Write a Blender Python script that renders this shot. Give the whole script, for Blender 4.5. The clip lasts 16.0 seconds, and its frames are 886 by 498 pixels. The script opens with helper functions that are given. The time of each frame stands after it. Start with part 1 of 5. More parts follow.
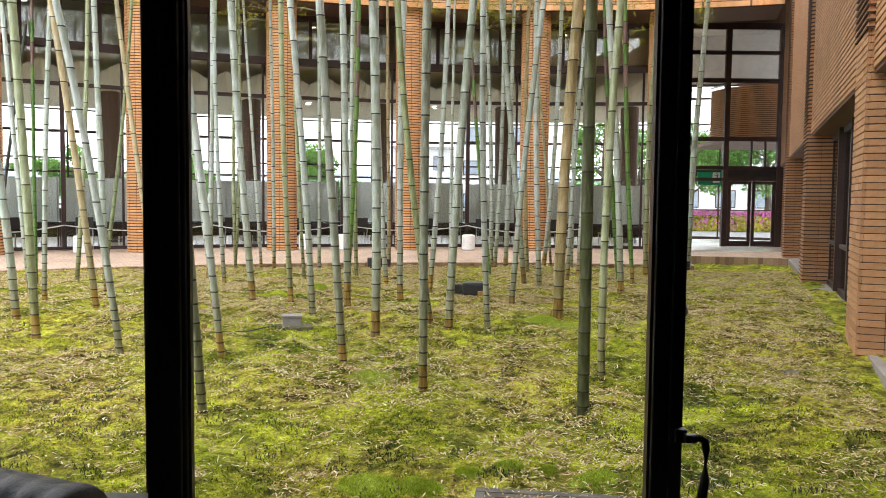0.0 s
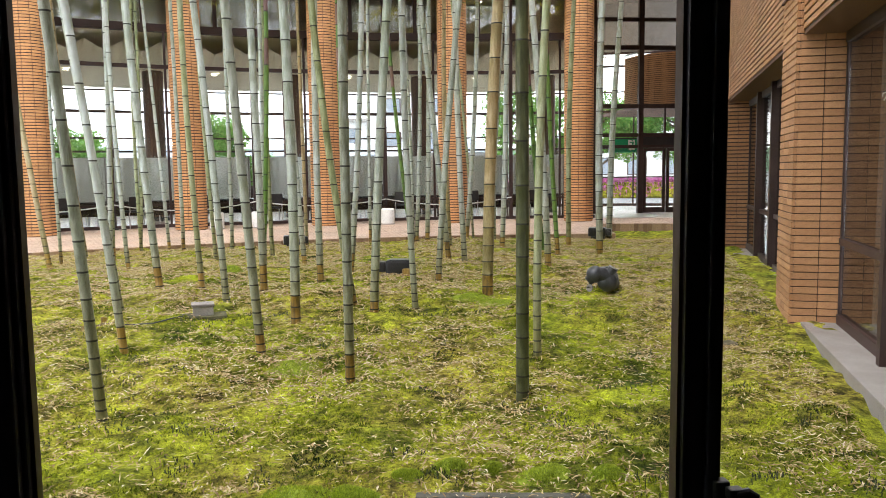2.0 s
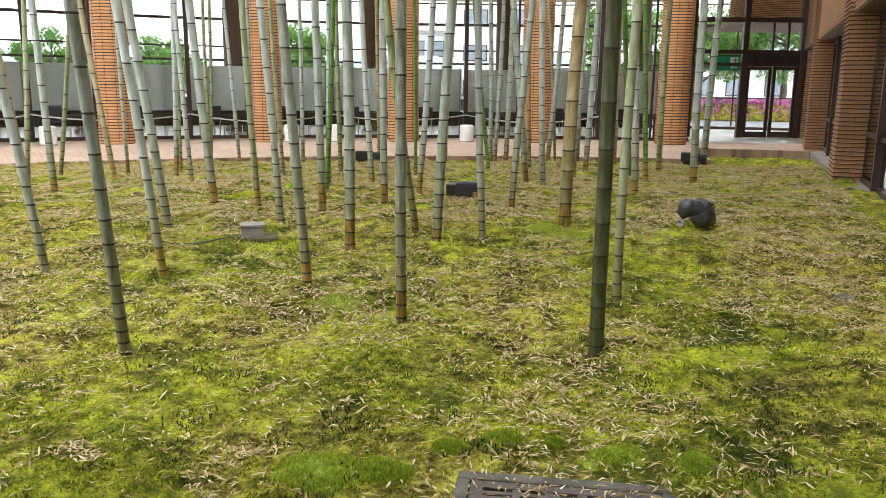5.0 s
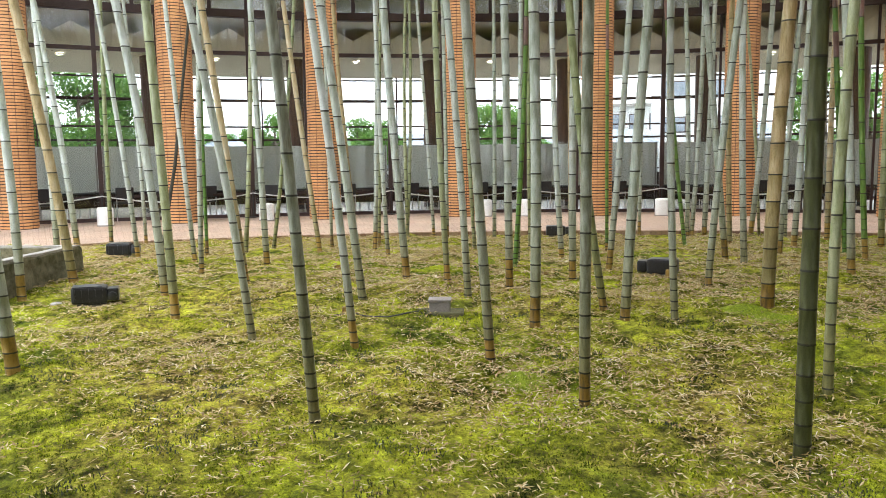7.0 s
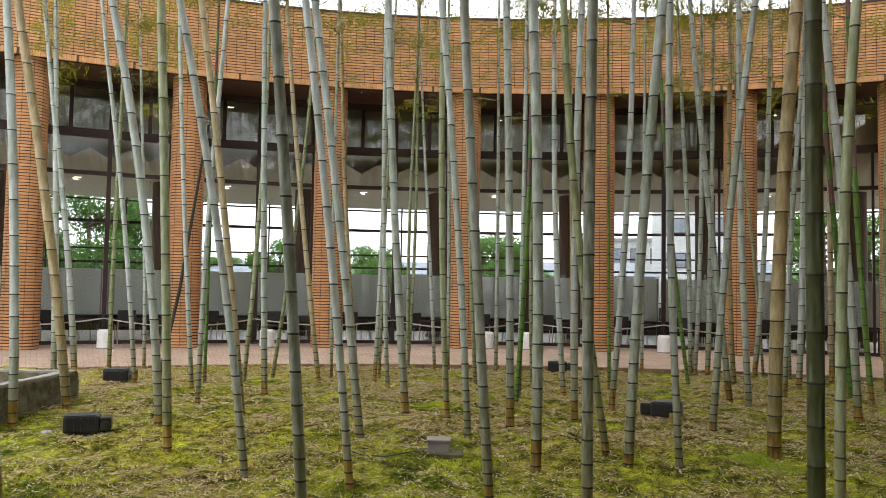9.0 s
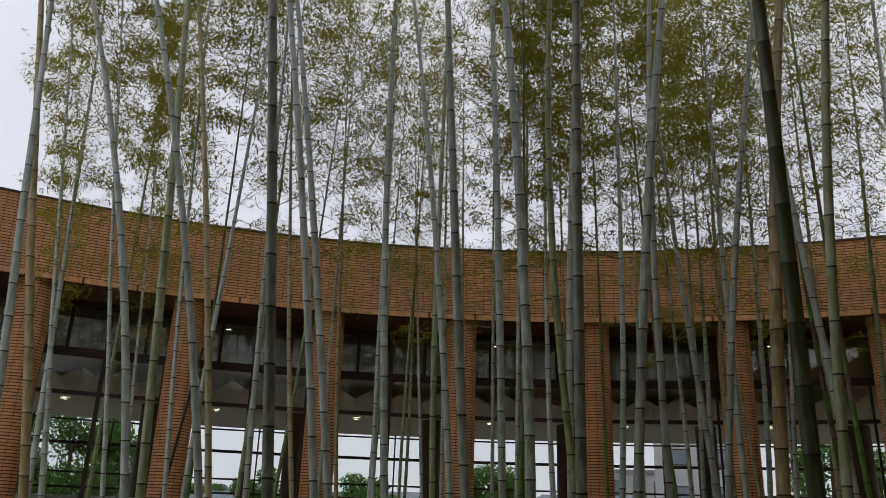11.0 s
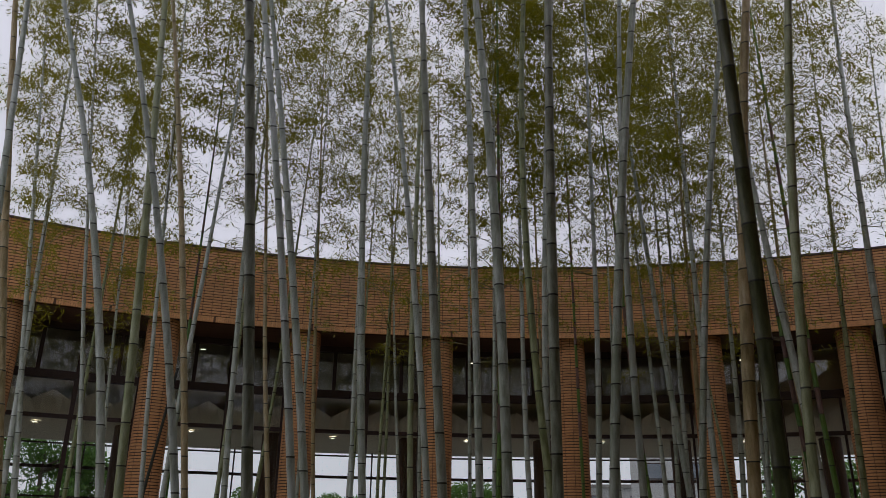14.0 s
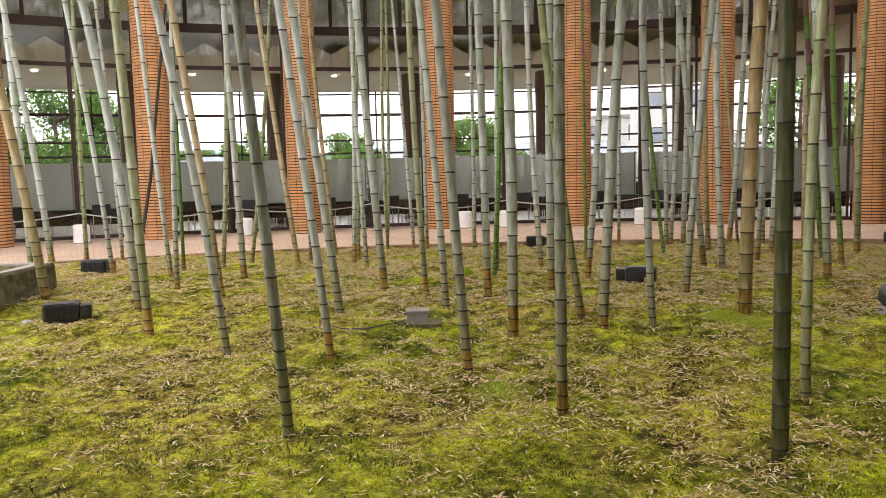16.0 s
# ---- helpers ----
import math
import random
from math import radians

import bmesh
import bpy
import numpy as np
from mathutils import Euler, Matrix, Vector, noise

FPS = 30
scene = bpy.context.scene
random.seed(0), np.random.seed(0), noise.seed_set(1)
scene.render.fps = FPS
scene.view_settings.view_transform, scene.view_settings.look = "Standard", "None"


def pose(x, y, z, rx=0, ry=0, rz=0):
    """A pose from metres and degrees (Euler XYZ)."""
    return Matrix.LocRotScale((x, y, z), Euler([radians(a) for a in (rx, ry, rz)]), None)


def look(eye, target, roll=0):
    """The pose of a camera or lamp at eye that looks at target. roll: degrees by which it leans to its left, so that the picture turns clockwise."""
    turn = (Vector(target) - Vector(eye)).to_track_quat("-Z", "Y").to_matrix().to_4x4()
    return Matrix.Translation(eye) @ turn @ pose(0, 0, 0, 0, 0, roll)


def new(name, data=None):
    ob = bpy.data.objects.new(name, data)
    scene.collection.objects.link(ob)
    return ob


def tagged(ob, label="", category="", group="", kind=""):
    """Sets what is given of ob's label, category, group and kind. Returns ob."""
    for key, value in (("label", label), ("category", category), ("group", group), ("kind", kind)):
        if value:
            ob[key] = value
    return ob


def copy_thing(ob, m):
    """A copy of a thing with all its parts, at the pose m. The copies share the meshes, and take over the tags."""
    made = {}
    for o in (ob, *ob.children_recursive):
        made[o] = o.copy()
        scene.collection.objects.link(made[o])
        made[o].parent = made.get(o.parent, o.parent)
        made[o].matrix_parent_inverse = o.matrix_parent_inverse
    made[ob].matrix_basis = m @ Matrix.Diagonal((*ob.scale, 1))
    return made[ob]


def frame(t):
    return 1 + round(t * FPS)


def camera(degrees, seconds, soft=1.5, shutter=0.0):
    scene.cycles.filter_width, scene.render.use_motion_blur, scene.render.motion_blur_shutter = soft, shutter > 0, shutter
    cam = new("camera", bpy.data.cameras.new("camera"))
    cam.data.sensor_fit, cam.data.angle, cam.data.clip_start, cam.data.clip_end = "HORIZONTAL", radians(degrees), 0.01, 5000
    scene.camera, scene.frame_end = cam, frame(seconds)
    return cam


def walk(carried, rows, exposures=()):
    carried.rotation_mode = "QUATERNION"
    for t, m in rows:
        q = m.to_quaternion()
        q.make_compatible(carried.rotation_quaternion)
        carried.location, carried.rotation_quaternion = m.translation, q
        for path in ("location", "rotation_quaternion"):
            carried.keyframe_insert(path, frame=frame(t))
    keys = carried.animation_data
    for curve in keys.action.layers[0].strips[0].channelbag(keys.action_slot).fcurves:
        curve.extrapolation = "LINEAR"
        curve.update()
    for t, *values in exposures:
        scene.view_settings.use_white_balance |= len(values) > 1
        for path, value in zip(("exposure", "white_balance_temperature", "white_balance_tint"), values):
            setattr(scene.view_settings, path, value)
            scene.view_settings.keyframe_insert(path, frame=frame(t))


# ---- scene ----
cam = camera(58.8, 16.0, soft=0.6)
PATH = [
    (0, pose(0.001, 0.000, 1.387, 86.52, -0.58, -0.00)),
    (0.5, pose(0.034, 0.006, 1.396, 85.29, -0.54, 0.08)),
    (1, pose(0.062, 0.139, 1.405, 85.29, 1.26, -0.16)),
    (1.5, pose(0.029, 0.280, 1.397, 85.10, 1.14, -1.65)),
    (2, pose(-0.053, 0.487, 1.403, 84.47, 0.69, -6.11)),
    (2.5, pose(-0.089, 0.656, 1.395, 83.43, 0.65, -9.35)),
    (3, pose(-0.039, 0.843, 1.395, 81.18, 0.34, -8.75)),
    (3.2, pose(-0.004, 0.905, 1.391, 80.96, -0.31, -7.98)),
    (5.3, pose(0.156, 1.292, 1.374, 78.16, -0.44, 4.56)),
    (5.5, pose(0.179, 1.296, 1.370, 78.07, -0.45, 8.24)),
    (6, pose(0.209, 1.286, 1.374, 78.19, -0.22, 13.43)),
    (6.5, pose(0.201, 1.309, 1.400, 80.79, 0.18, 14.02)),
    (7, pose(0.188, 1.333, 1.410, 83.75, 0.58, 14.07)),
    (7.5, pose(0.184, 1.348, 1.424, 86.64, 0.38, 14.15)),
    (8, pose(0.186, 1.346, 1.445, 89.27, -0.18, 14.34)),
    (8.5, pose(0.188, 1.345, 1.461, 91.15, -0.58, 14.35)),
    (9, pose(0.188, 1.320, 1.499, 93.03, -0.96, 14.25)),
    (9.5, pose(0.199, 1.334, 1.499, 98.50, -1.30, 14.15)),
    (10, pose(0.257, 1.332, 1.507, 102.51, -1.27, 14.35)),
    (10.2, pose(0.264, 1.375, 1.508, 104.29, -1.42, 14.22)),
    (12.3, pose(0.119, 1.272, 1.631, 112.48, -1.01, 12.81)),
    (12.5, pose(0.102, 1.282, 1.632, 112.94, -0.86, 12.32)),
    (13, pose(0.138, 1.262, 1.609, 114.43, -0.91, 12.14)),
    (13.5, pose(0.183, 1.266, 1.578, 114.65, -1.03, 12.18)),
    (14, pose(0.250, 1.262, 1.544, 110.48, -0.83, 12.33)),
    (14.5, pose(0.299, 1.361, 1.505, 103.39, -0.17, 12.79)),
    (15, pose(0.236, 1.328, 1.475, 94.99, 0.24, 12.63)),
    (15.5, pose(0.237, 1.382, 1.419, 88.36, 0.60, 12.72)),
    (16, pose(0.234, 1.389, 1.377, 84.70, 1.33, 12.76)),
]
walk(cam, PATH, exposures=[
    (0, 1.58, 6500, 10), (3.0, 1.58, 6500, 11), (5.5, 1.42, 6450, 9), (7.0, 1.38, 6450, 9), (8.4, 1.24, 6500, 10), (9.0, 0.66, 6600, 11), (9.5, -0.23, 6550, 11),
    (10.2, -0.95, 6550, 11), (12.3, -1.22, 6480, 17), (14.0, -1.37, 6480, 17), (14.6, -0.98, 6850, 17), (15.2, 0.16, 7250, 18), (15.6, 0.76, 7100, 17), (16, 1.1, 7150, 18)])

# ---- world and light: an overcast sky over an open courtyard ----
world = bpy.data.worlds.new("overcast_sky")
scene.world = world
world.use_nodes = True
wn, wl = world.node_tree.nodes, world.node_tree.links
sky = wn.new("ShaderNodeTexSky")
sky.sky_type, sky.sun_disc = "NISHITA", False
sky.sun_elevation, sky.sun_rotation = radians(60), radians(238)
sky.air_density, sky.dust_density = 1.0, 4.0
veil = wn.new("ShaderNodeMix")
veil.data_type = "RGBA"
veil.inputs["Factor"].default_value = 0.82
veil.inputs["B"].default_value = (12.0, 12.4, 13.6, 1)
cloud = wn.new("ShaderNodeTexNoise")
cloud.inputs["Scale"].default_value = 2.2
cloud.inputs["Detail"].default_value = 5
cloud_ramp = wn.new("ShaderNodeMapRange")
cloud_ramp.inputs["To Min"].default_value = 0.86
cloud_ramp.inputs["To Max"].default_value = 1.14
cloud_mul = wn.new("ShaderNodeVectorMath")
cloud_mul.operation = "SCALE"
wl.new(sky.outputs[0], veil.inputs["A"])
wl.new(veil.outputs["Result"], cloud_mul.inputs[0])
wl.new(cloud.outputs["Fac"], cloud_ramp.inputs["Value"])
wl.new(cloud_ramp.outputs[0], cloud_mul.inputs["Scale"])
wl.new(cloud_mul.outputs[0], wn["Background"].inputs["Color"])
wn["Background"].inputs["Strength"].default_value = 0.17
sun = new("sun", bpy.data.lights.new("sun", "SUN"))
sun.data.energy, sun.data.angle, sun.data.color = 0.5, radians(30), (1.0, 0.97, 0.92)
sun.matrix_world = look((-16, -6, 30), (0, 4, 0))

# ---- the plan ----
CX, CY = 2.24, -0.90            # centre of the round courtyard
RC, TH0, DTH = 23.54, -42.47, 8.669   # ring of brick columns
R_EDGE, R_GLASS, R_OUT = 18.75, 24.9, 33.0
Z_BAND, Z_ROOF = 6.68, 8.66
Y_WIN = 1.667                   # window wall of the room that the camera stands in


def polar(r, deg, z=0.0):
    a = radians(deg)
    return Vector((CX + r * math.sin(a), CY + r * math.cos(a), z))


def lumps(x, y):
    v = noise.noise(Vector((x * 0.55, y * 0.55, 3.1))) * 0.055 + noise.noise(Vector((x * 1.7, y * 1.7, 7.7))) * 0.025
    flat = min(1.0, max(0.0, (math.hypot(x - 0.565, y - 4.02) - 0.46) / 0.4))
    v += max(0.0, noise.noise(Vector((x * 2.9, y * 2.9, 4.4)))) * 0.085
    return (v + noise.noise(Vector((x * 6.1, y * 6.1, 1.2))) * 0.03) * flat - 0.02 * (1 - flat)


def ground_z(x, y):
    d = y - 9.5
    k = (x - WO.x) * WV.x + (y - WO.y) * WV.y
    if y < 9 and k > -1.4:
        # bank of moss against the side wall's sill
        return -0.28 + 0.35 * math.exp(-(d / 2.85) ** 2) + 0.11 * min(1, (k + 1.4) / 1.2) ** 2 * min(1, (9 - y) / 3)
    if d < 0:
        return -0.28 + 0.35 * math.exp(-(d / 2.85) ** 2)
    # the moss dips below the landing at the entrance
    dip = min(1, max(0, (x - 3.5) / 2.0)) * min(1, max(0, (y - 15) / 4.5))
    return -0.09 + 0.16 * math.exp(-(d / 4.5) ** 2) - 0.13 * dip * dip


# ---- materials ----
def nodes_of(name):
    m = bpy.data.materials.new(name)
    m.use_nodes = True
    return m, m.node_tree.nodes, m.node_tree.links, m.node_tree.nodes["Principled BSDF"]


def ramp(n, stops):
    r = n.new("ShaderNodeValToRGB")
    el = r.color_ramp.elements
    el[0].position, el[0].color = stops[0][0], (*stops[0][1], 1)
    el[1].position, el[1].color = stops[-1][0], (*stops[-1][1], 1)
    for p, c in stops[1:-1]:
        e = el.new(p)
        e.color = (*c, 1)
    return r


def noise_tex(n, l, scale, detail=4, coord="Object", rough=0.6, stretch=None):
    tc = n.new("ShaderNodeTexCoord")
    t = n.new("ShaderNodeTexNoise")
    t.inputs["Scale"].default_value, t.inputs["Detail"].default_value = scale, detail
    t.inputs["Roughness"].default_value = rough
    if stretch:
        mp = n.new("ShaderNodeMapping")
        mp.inputs["Scale"].default_value = stretch
        l.new(tc.outputs[coord], mp.inputs["Vector"])
        l.new(mp.outputs[0], t.inputs["Vector"])
    else:
        l.new(tc.outputs[coord], t.inputs["Vector"])
    return t


def mixed(n, l, a, b, fac, mode="MIX"):
    m = n.new("ShaderNodeMix")
    m.data_type, m.blend_type = "RGBA", mode
    for key, v in (("A", a), ("B", b)):
        if isinstance(v, tuple):
            m.inputs[key].default_value = (*v, 1)
        else:
            l.new(v, m.inputs[key])
    if isinstance(fac, float):
        m.inputs["Factor"].default_value = fac
    else:
        l.new(fac, m.inputs["Factor"])
    return m.outputs["Result"]


def bumped(n, l, p, height, strength=0.3, distance=0.01):
    b = n.new("ShaderNodeBump")
    b.inputs["Strength"].default_value, b.inputs["Distance"].default_value = strength, distance
    l.new(height, b.inputs["Height"])
    l.new(b.outputs[0], p.inputs["Normal"])


def surface(name, dark, light, rough=0.6, scale=6.0, fine=60.0, metal=0.0, bump=0.2, stretch=None, spec=None):
    """A two-scale mottled surface between two base colours."""
    m, n, l, p = nodes_of(name)
    big = noise_tex(n, l, scale, 5, stretch=stretch)
    small = noise_tex(n, l, fine, 3)
    r = ramp(n, [(0.3, dark), (0.7, light)])
    l.new(big.outputs["Fac"], r.inputs[0])
    g = ramp(n, [(0.3, (0.82, 0.82, 0.82)), (0.7, (1.0, 1.0, 1.0))])
    l.new(small.outputs["Fac"], g.inputs[0])
    l.new(mixed(n, l, r.outputs[0], g.outputs[0], 1.0, "MULTIPLY"), p.inputs["Base Color"])
    p.inputs["Roughness"].default_value, p.inputs["Metallic"].default_value = rough, metal
    if spec is not None:
        p.inputs["Specular IOR Level"].default_value = spec
    if bump:
        bumped(n, l, p, small.outputs["Fac"], bump, 0.004)
    return m


def brick_material(name, c1, c2, mortar, width, height, gap, rough=0.75, offset=0.5):
    m, n, l, p = nodes_of(name)
    tc = n.new("ShaderNodeTexCoord")
    b = n.new("ShaderNodeTexBrick")
    b.offset = offset
    b.inputs["Scale"].default_value = 1.0
    b.inputs["Brick Width"].default_value, b.inputs["Row Height"].default_value = width, height
    b.inputs["Mortar Size"].default_value, b.inputs["Mortar Smooth"].default_value = gap, 0.2
    b.inputs["Color1"].default_value, b.inputs["Color2"].default_value, b.inputs["Mortar"].default_value = (*c1, 1), (*c2, 1), (*mortar, 1)
    l.new(tc.outputs["UV"], b.inputs["Vector"])
    big = noise_tex(n, l, 0.9, 5)
    g = ramp(n, [(0.3, (0.78, 0.8, 0.8)), (0.7, (1.05, 1.0, 0.96))])
    l.new(big.outputs["Fac"], g.inputs[0])
    fine = noise_tex(n, l, 35, 4)
    g2 = ramp(n, [(0.3, (0.86, 0.85, 0.84)), (0.7, (1.0, 1.0, 1.0))])
    l.new(fine.outputs["Fac"], g2.inputs[0])
    col = mixed(n, l, b.outputs["Color"], g.outputs[0], 1.0, "MULTIPLY")
    l.new(mixed(n, l, col, g2.outputs[0], 1.0, "MULTIPLY"), p.inputs["Base Color"])
    p.inputs["Roughness"].default_value = rough
    inv = n.new("ShaderNodeMath")
    inv.operation = "SUBTRACT"
    inv.inputs[0].default_value = 1.0
    l.new(b.outputs["Fac"], inv.inputs[1])
    bumped(n, l, p, inv.outputs[0], 0.5, 0.006)
    return m


def glass_material(name, tint, least=0.04, most=0.6, rough=0.0):
    """A thin pane: clear, with a reflection that grows at grazing angles."""
    m, n, l, p = nodes_of(name)
    n.remove(p)
    tr, gl, mx, lw = n.new("ShaderNodeBsdfTransparent"), n.new("ShaderNodeBsdfGlossy"), n.new("ShaderNodeMixShader"), n.new("ShaderNodeLayerWeight")
    tr.inputs[0].default_value = (*tint, 1)
    gl.inputs["Roughness"].default_value = rough
    pw, mr = n.new("ShaderNodeMath"), n.new("ShaderNodeMapRange")
    pw.operation, pw.inputs[1].default_value = "POWER", 4.0
    mr.inputs["To Min"].default_value, mr.inputs["To Max"].default_value = least, most
    l.new(lw.outputs["Facing"], pw.inputs[0])
    l.new(pw.outputs[0], mr.inputs["Value"])
    l.new(mr.outputs[0], mx.inputs[0])
    l.new(tr.outputs[0], mx.inputs[1])
    l.new(gl.outputs[0], mx.inputs[2])
    l.new(mx.outputs[0], n["Material Output"].inputs[0])
    return m


def culm_material(name, stops, ring=False, algae=False):
    m, n, l, p = nodes_of(name)
    info = n.new("ShaderNodeObjectInfo")
    streak = noise_tex(n, l, 5.0, 5, stretch=(6, 6, 1.2))
    blotch = noise_tex(n, l, 2.3, 4)
    mx = n.new("ShaderNodeMath")
    mx.operation = "MULTIPLY_ADD"
    mx.inputs[1].default_value, mx.inputs[2].default_value = 0.24, 0.0
    l.new(info.outputs["Random"], mx.inputs[0])
    ad = n.new("ShaderNodeMath")
    ad.operation = "ADD"
    l.new(mx.outputs[0], ad.inputs[0])
    l.new(streak.outputs["Fac"], ad.inputs[1])
    r = ramp(n, stops)
    sb = n.new("ShaderNodeMath")
    sb.operation = "SUBTRACT"
    sb.inputs[1].default_value = 0.12
    l.new(ad.outputs[0], sb.inputs[0])
    l.new(sb.outputs[0], r.inputs[0])
    g = ramp(n, [(0.35, (0.72, 0.74, 0.66)), (0.62, (1.0, 1.0, 1.0))])
    l.new(blotch.outputs["Fac"], g.inputs[0])
    body = mixed(n, l, r.outputs[0], g.outputs[0], 1.0, "MULTIPLY")
    if algae:
        # old culms turn olive with algae over their lowest metre
        tc, sep = n.new("ShaderNodeTexCoord"), n.new("ShaderNodeSeparateXYZ")
        l.new(tc.outputs["Object"], sep.inputs[0])
        band = n.new("ShaderNodeMapRange")
        band.inputs[1].default_value, band.inputs[2].default_value = 1.35, 0.05
        l.new(sep.outputs[2], band.inputs[0])
        wob = n.new("ShaderNodeMath")
        wob.operation = "MULTIPLY_ADD"
        wob.inputs[1].default_value = 0.9
        l.new(blotch.outputs["Fac"], wob.inputs[0])
        l.new(band.outputs[0], wob.inputs[2])
        cut = n.new("ShaderNodeMapRange")
        cut.inputs[1].default_value, cut.inputs[2].default_value, cut.inputs[4].default_value = 0.55, 1.35, 0.85
        l.new(wob.outputs[0], cut.inputs[0])
        foot = ramp(n, [(0.3, (0.075, 0.065, 0.018)), (0.55, (0.16, 0.145, 0.045)), (0.8, (0.24, 0.22, 0.09))])
        l.new(streak.outputs["Fac"], foot.inputs[0])
        body = mixed(n, l, body, foot.outputs[0], cut.outputs[0])
    l.new(body, p.inputs["Base Color"])
    p.inputs["Roughness"].default_value = 0.42 if not ring else 0.7
    bumped(n, l, p, streak.outputs["Fac"], 0.08, 0.003)
    return m


M = {}
M["wax"] = culm_material("waxy_grey_green_culm", [(0.3, (0.29, 0.325, 0.265)), (0.5, (0.44, 0.475, 0.435)), (0.75, (0.575, 0.615, 0.60))], algae=True)
M["dark"] = culm_material("dark_grey_green_culm", [(0.3, (0.17, 0.18, 0.125)), (0.5, (0.30, 0.32, 0.265)), (0.75, (0.43, 0.455, 0.415))], algae=True)
M["olive"] = culm_material("olive_green_culm", [(0.3, (0.17, 0.195, 0.08)), (0.5, (0.28, 0.31, 0.16)), (0.75, (0.42, 0.445, 0.31))], algae=True)
M["green"] = culm_material("fresh_green_culm", [(0.3, (0.05, 0.13, 0.015)), (0.5, (0.10, 0.20, 0.03)), (0.75, (0.17, 0.27, 0.06))])
M["tan"] = culm_material("straw_tan_culm", [(0.3, (0.30, 0.22, 0.10)), (0.5, (0.43, 0.33, 0.18)), (0.75, (0.50, 0.44, 0.31))], algae=True)
M["deep"] = culm_material("deep_olive_culm", [(0.3, (0.045, 0.05, 0.016)), (0.5, (0.08, 0.09, 0.034)), (0.75, (0.15, 0.165, 0.085))])
M["sheath"] = culm_material("purple_brown_sheath", [(0.3, (0.10, 0.05, 0.045)), (0.5, (0.17, 0.09, 0.08)), (0.75, (0.26, 0.16, 0.13))])
M["butt"] = culm_material("weathered_culm_foot", [(0.3, (0.12, 0.075, 0.018)), (0.5, (0.28, 0.165, 0.03)), (0.75, (0.40, 0.27, 0.07))])
M["node"] = culm_material("dark_node_ring", [(0.3, (0.02, 0.02, 0.015)), (0.6, (0.045, 0.045, 0.035)), (0.8, (0.08, 0.08, 0.065))], True)
M["twig"] = surface("bamboo_twig", (0.14, 0.13, 0.06), (0.28, 0.25, 0.14), 0.6, 3, 30, bump=0)


def leaf_material(name, stops, through_col, share=0.32):
    m, n, l, p = nodes_of(name)
    g = n.new("ShaderNodeNewGeometry")
    r = ramp(n, stops)
    l.new(g.outputs["Random Per Island"], r.inputs[0])
    l.new(r.outputs[0], p.inputs["Base Color"])
    p.inputs["Roughness"].default_value = 0.55
    tl, mx = n.new("ShaderNodeBsdfTranslucent"), n.new("ShaderNodeMixShader")
    tl.inputs[0].default_value = (*through_col, 1)
    mx.inputs[0].default_value = share
    l.new(p.outputs[0], mx.inputs[1])
    l.new(tl.outputs[0], mx.inputs[2])
    l.new(mx.outputs[0], n["Material Output"].inputs[0])
    return m


M["leaf"] = leaf_material("bamboo_leaf", [(0.0, (0.028, 0.042, 0.005)), (0.5, (0.075, 0.09, 0.009)), (0.8, (0.14, 0.14, 0.013)), (1.0, (0.27, 0.20, 0.025))], (0.45, 0.42, 0.02), 0.38)
M["tree_leaf"] = leaf_material("street_tree_leaf", [(0.0, (0.035, 0.10, 0.015)), (0.6, (0.08, 0.19, 0.03)), (1.0, (0.17, 0.30, 0.06))], (0.16, 0.32, 0.05))
M["litter"] = leaf_material("dry_bamboo_leaf", [(0.0, (0.14, 0.08, 0.03)), (0.25, (0.36, 0.24, 0.085)), (0.65, (0.63, 0.48, 0.21)), (0.9, (0.80, 0.68, 0.40)), (1.0, (0.90, 0.83, 0.62))], (0.3, 0.22, 0.1))
MOSS = [(0.34, (0.020, 0.042, 0.004)), (0.43, (0.118, 0.16, 0.009)), (0.52, (0.285, 0.335, 0.016)), (0.63, (0.48, 0.55, 0.035))]


def tuft_material():
    m, n, l, p = nodes_of("moss_tuft")
    mid = noise_tex(n, l, 2.1, 7, rough=0.68)
    a = ramp(n, MOSS)
    l.new(mid.outputs["Fac"], a.inputs[0])
    g = n.new("ShaderNodeNewGeometry")
    v = ramp(n, [(0.0, (0.2, 0.23, 0.2)), (0.45, (0.85, 0.85, 0.8)), (1.0, (1.4, 1.35, 1.2))])
    l.new(g.outputs["Random Per Island"], v.inputs[0])
    c = mixed(n, l, a.outputs[0], v.outputs[0], 1.0, "MULTIPLY")
    l.new(c, p.inputs["Base Color"])
    p.inputs["Roughness"].default_value = 0.8
    p.inputs["Specular IOR Level"].default_value = 0.15
    tl, mx = n.new("ShaderNodeBsdfTranslucent"), n.new("ShaderNodeMixShader")
    l.new(c, tl.inputs[0])
    mx.inputs[0].default_value = 0.3
    l.new(p.outputs[0], mx.inputs[1])
    l.new(tl.outputs[0], mx.inputs[2])
    l.new(mx.outputs[0], n["Material Output"].inputs[0])
    return m


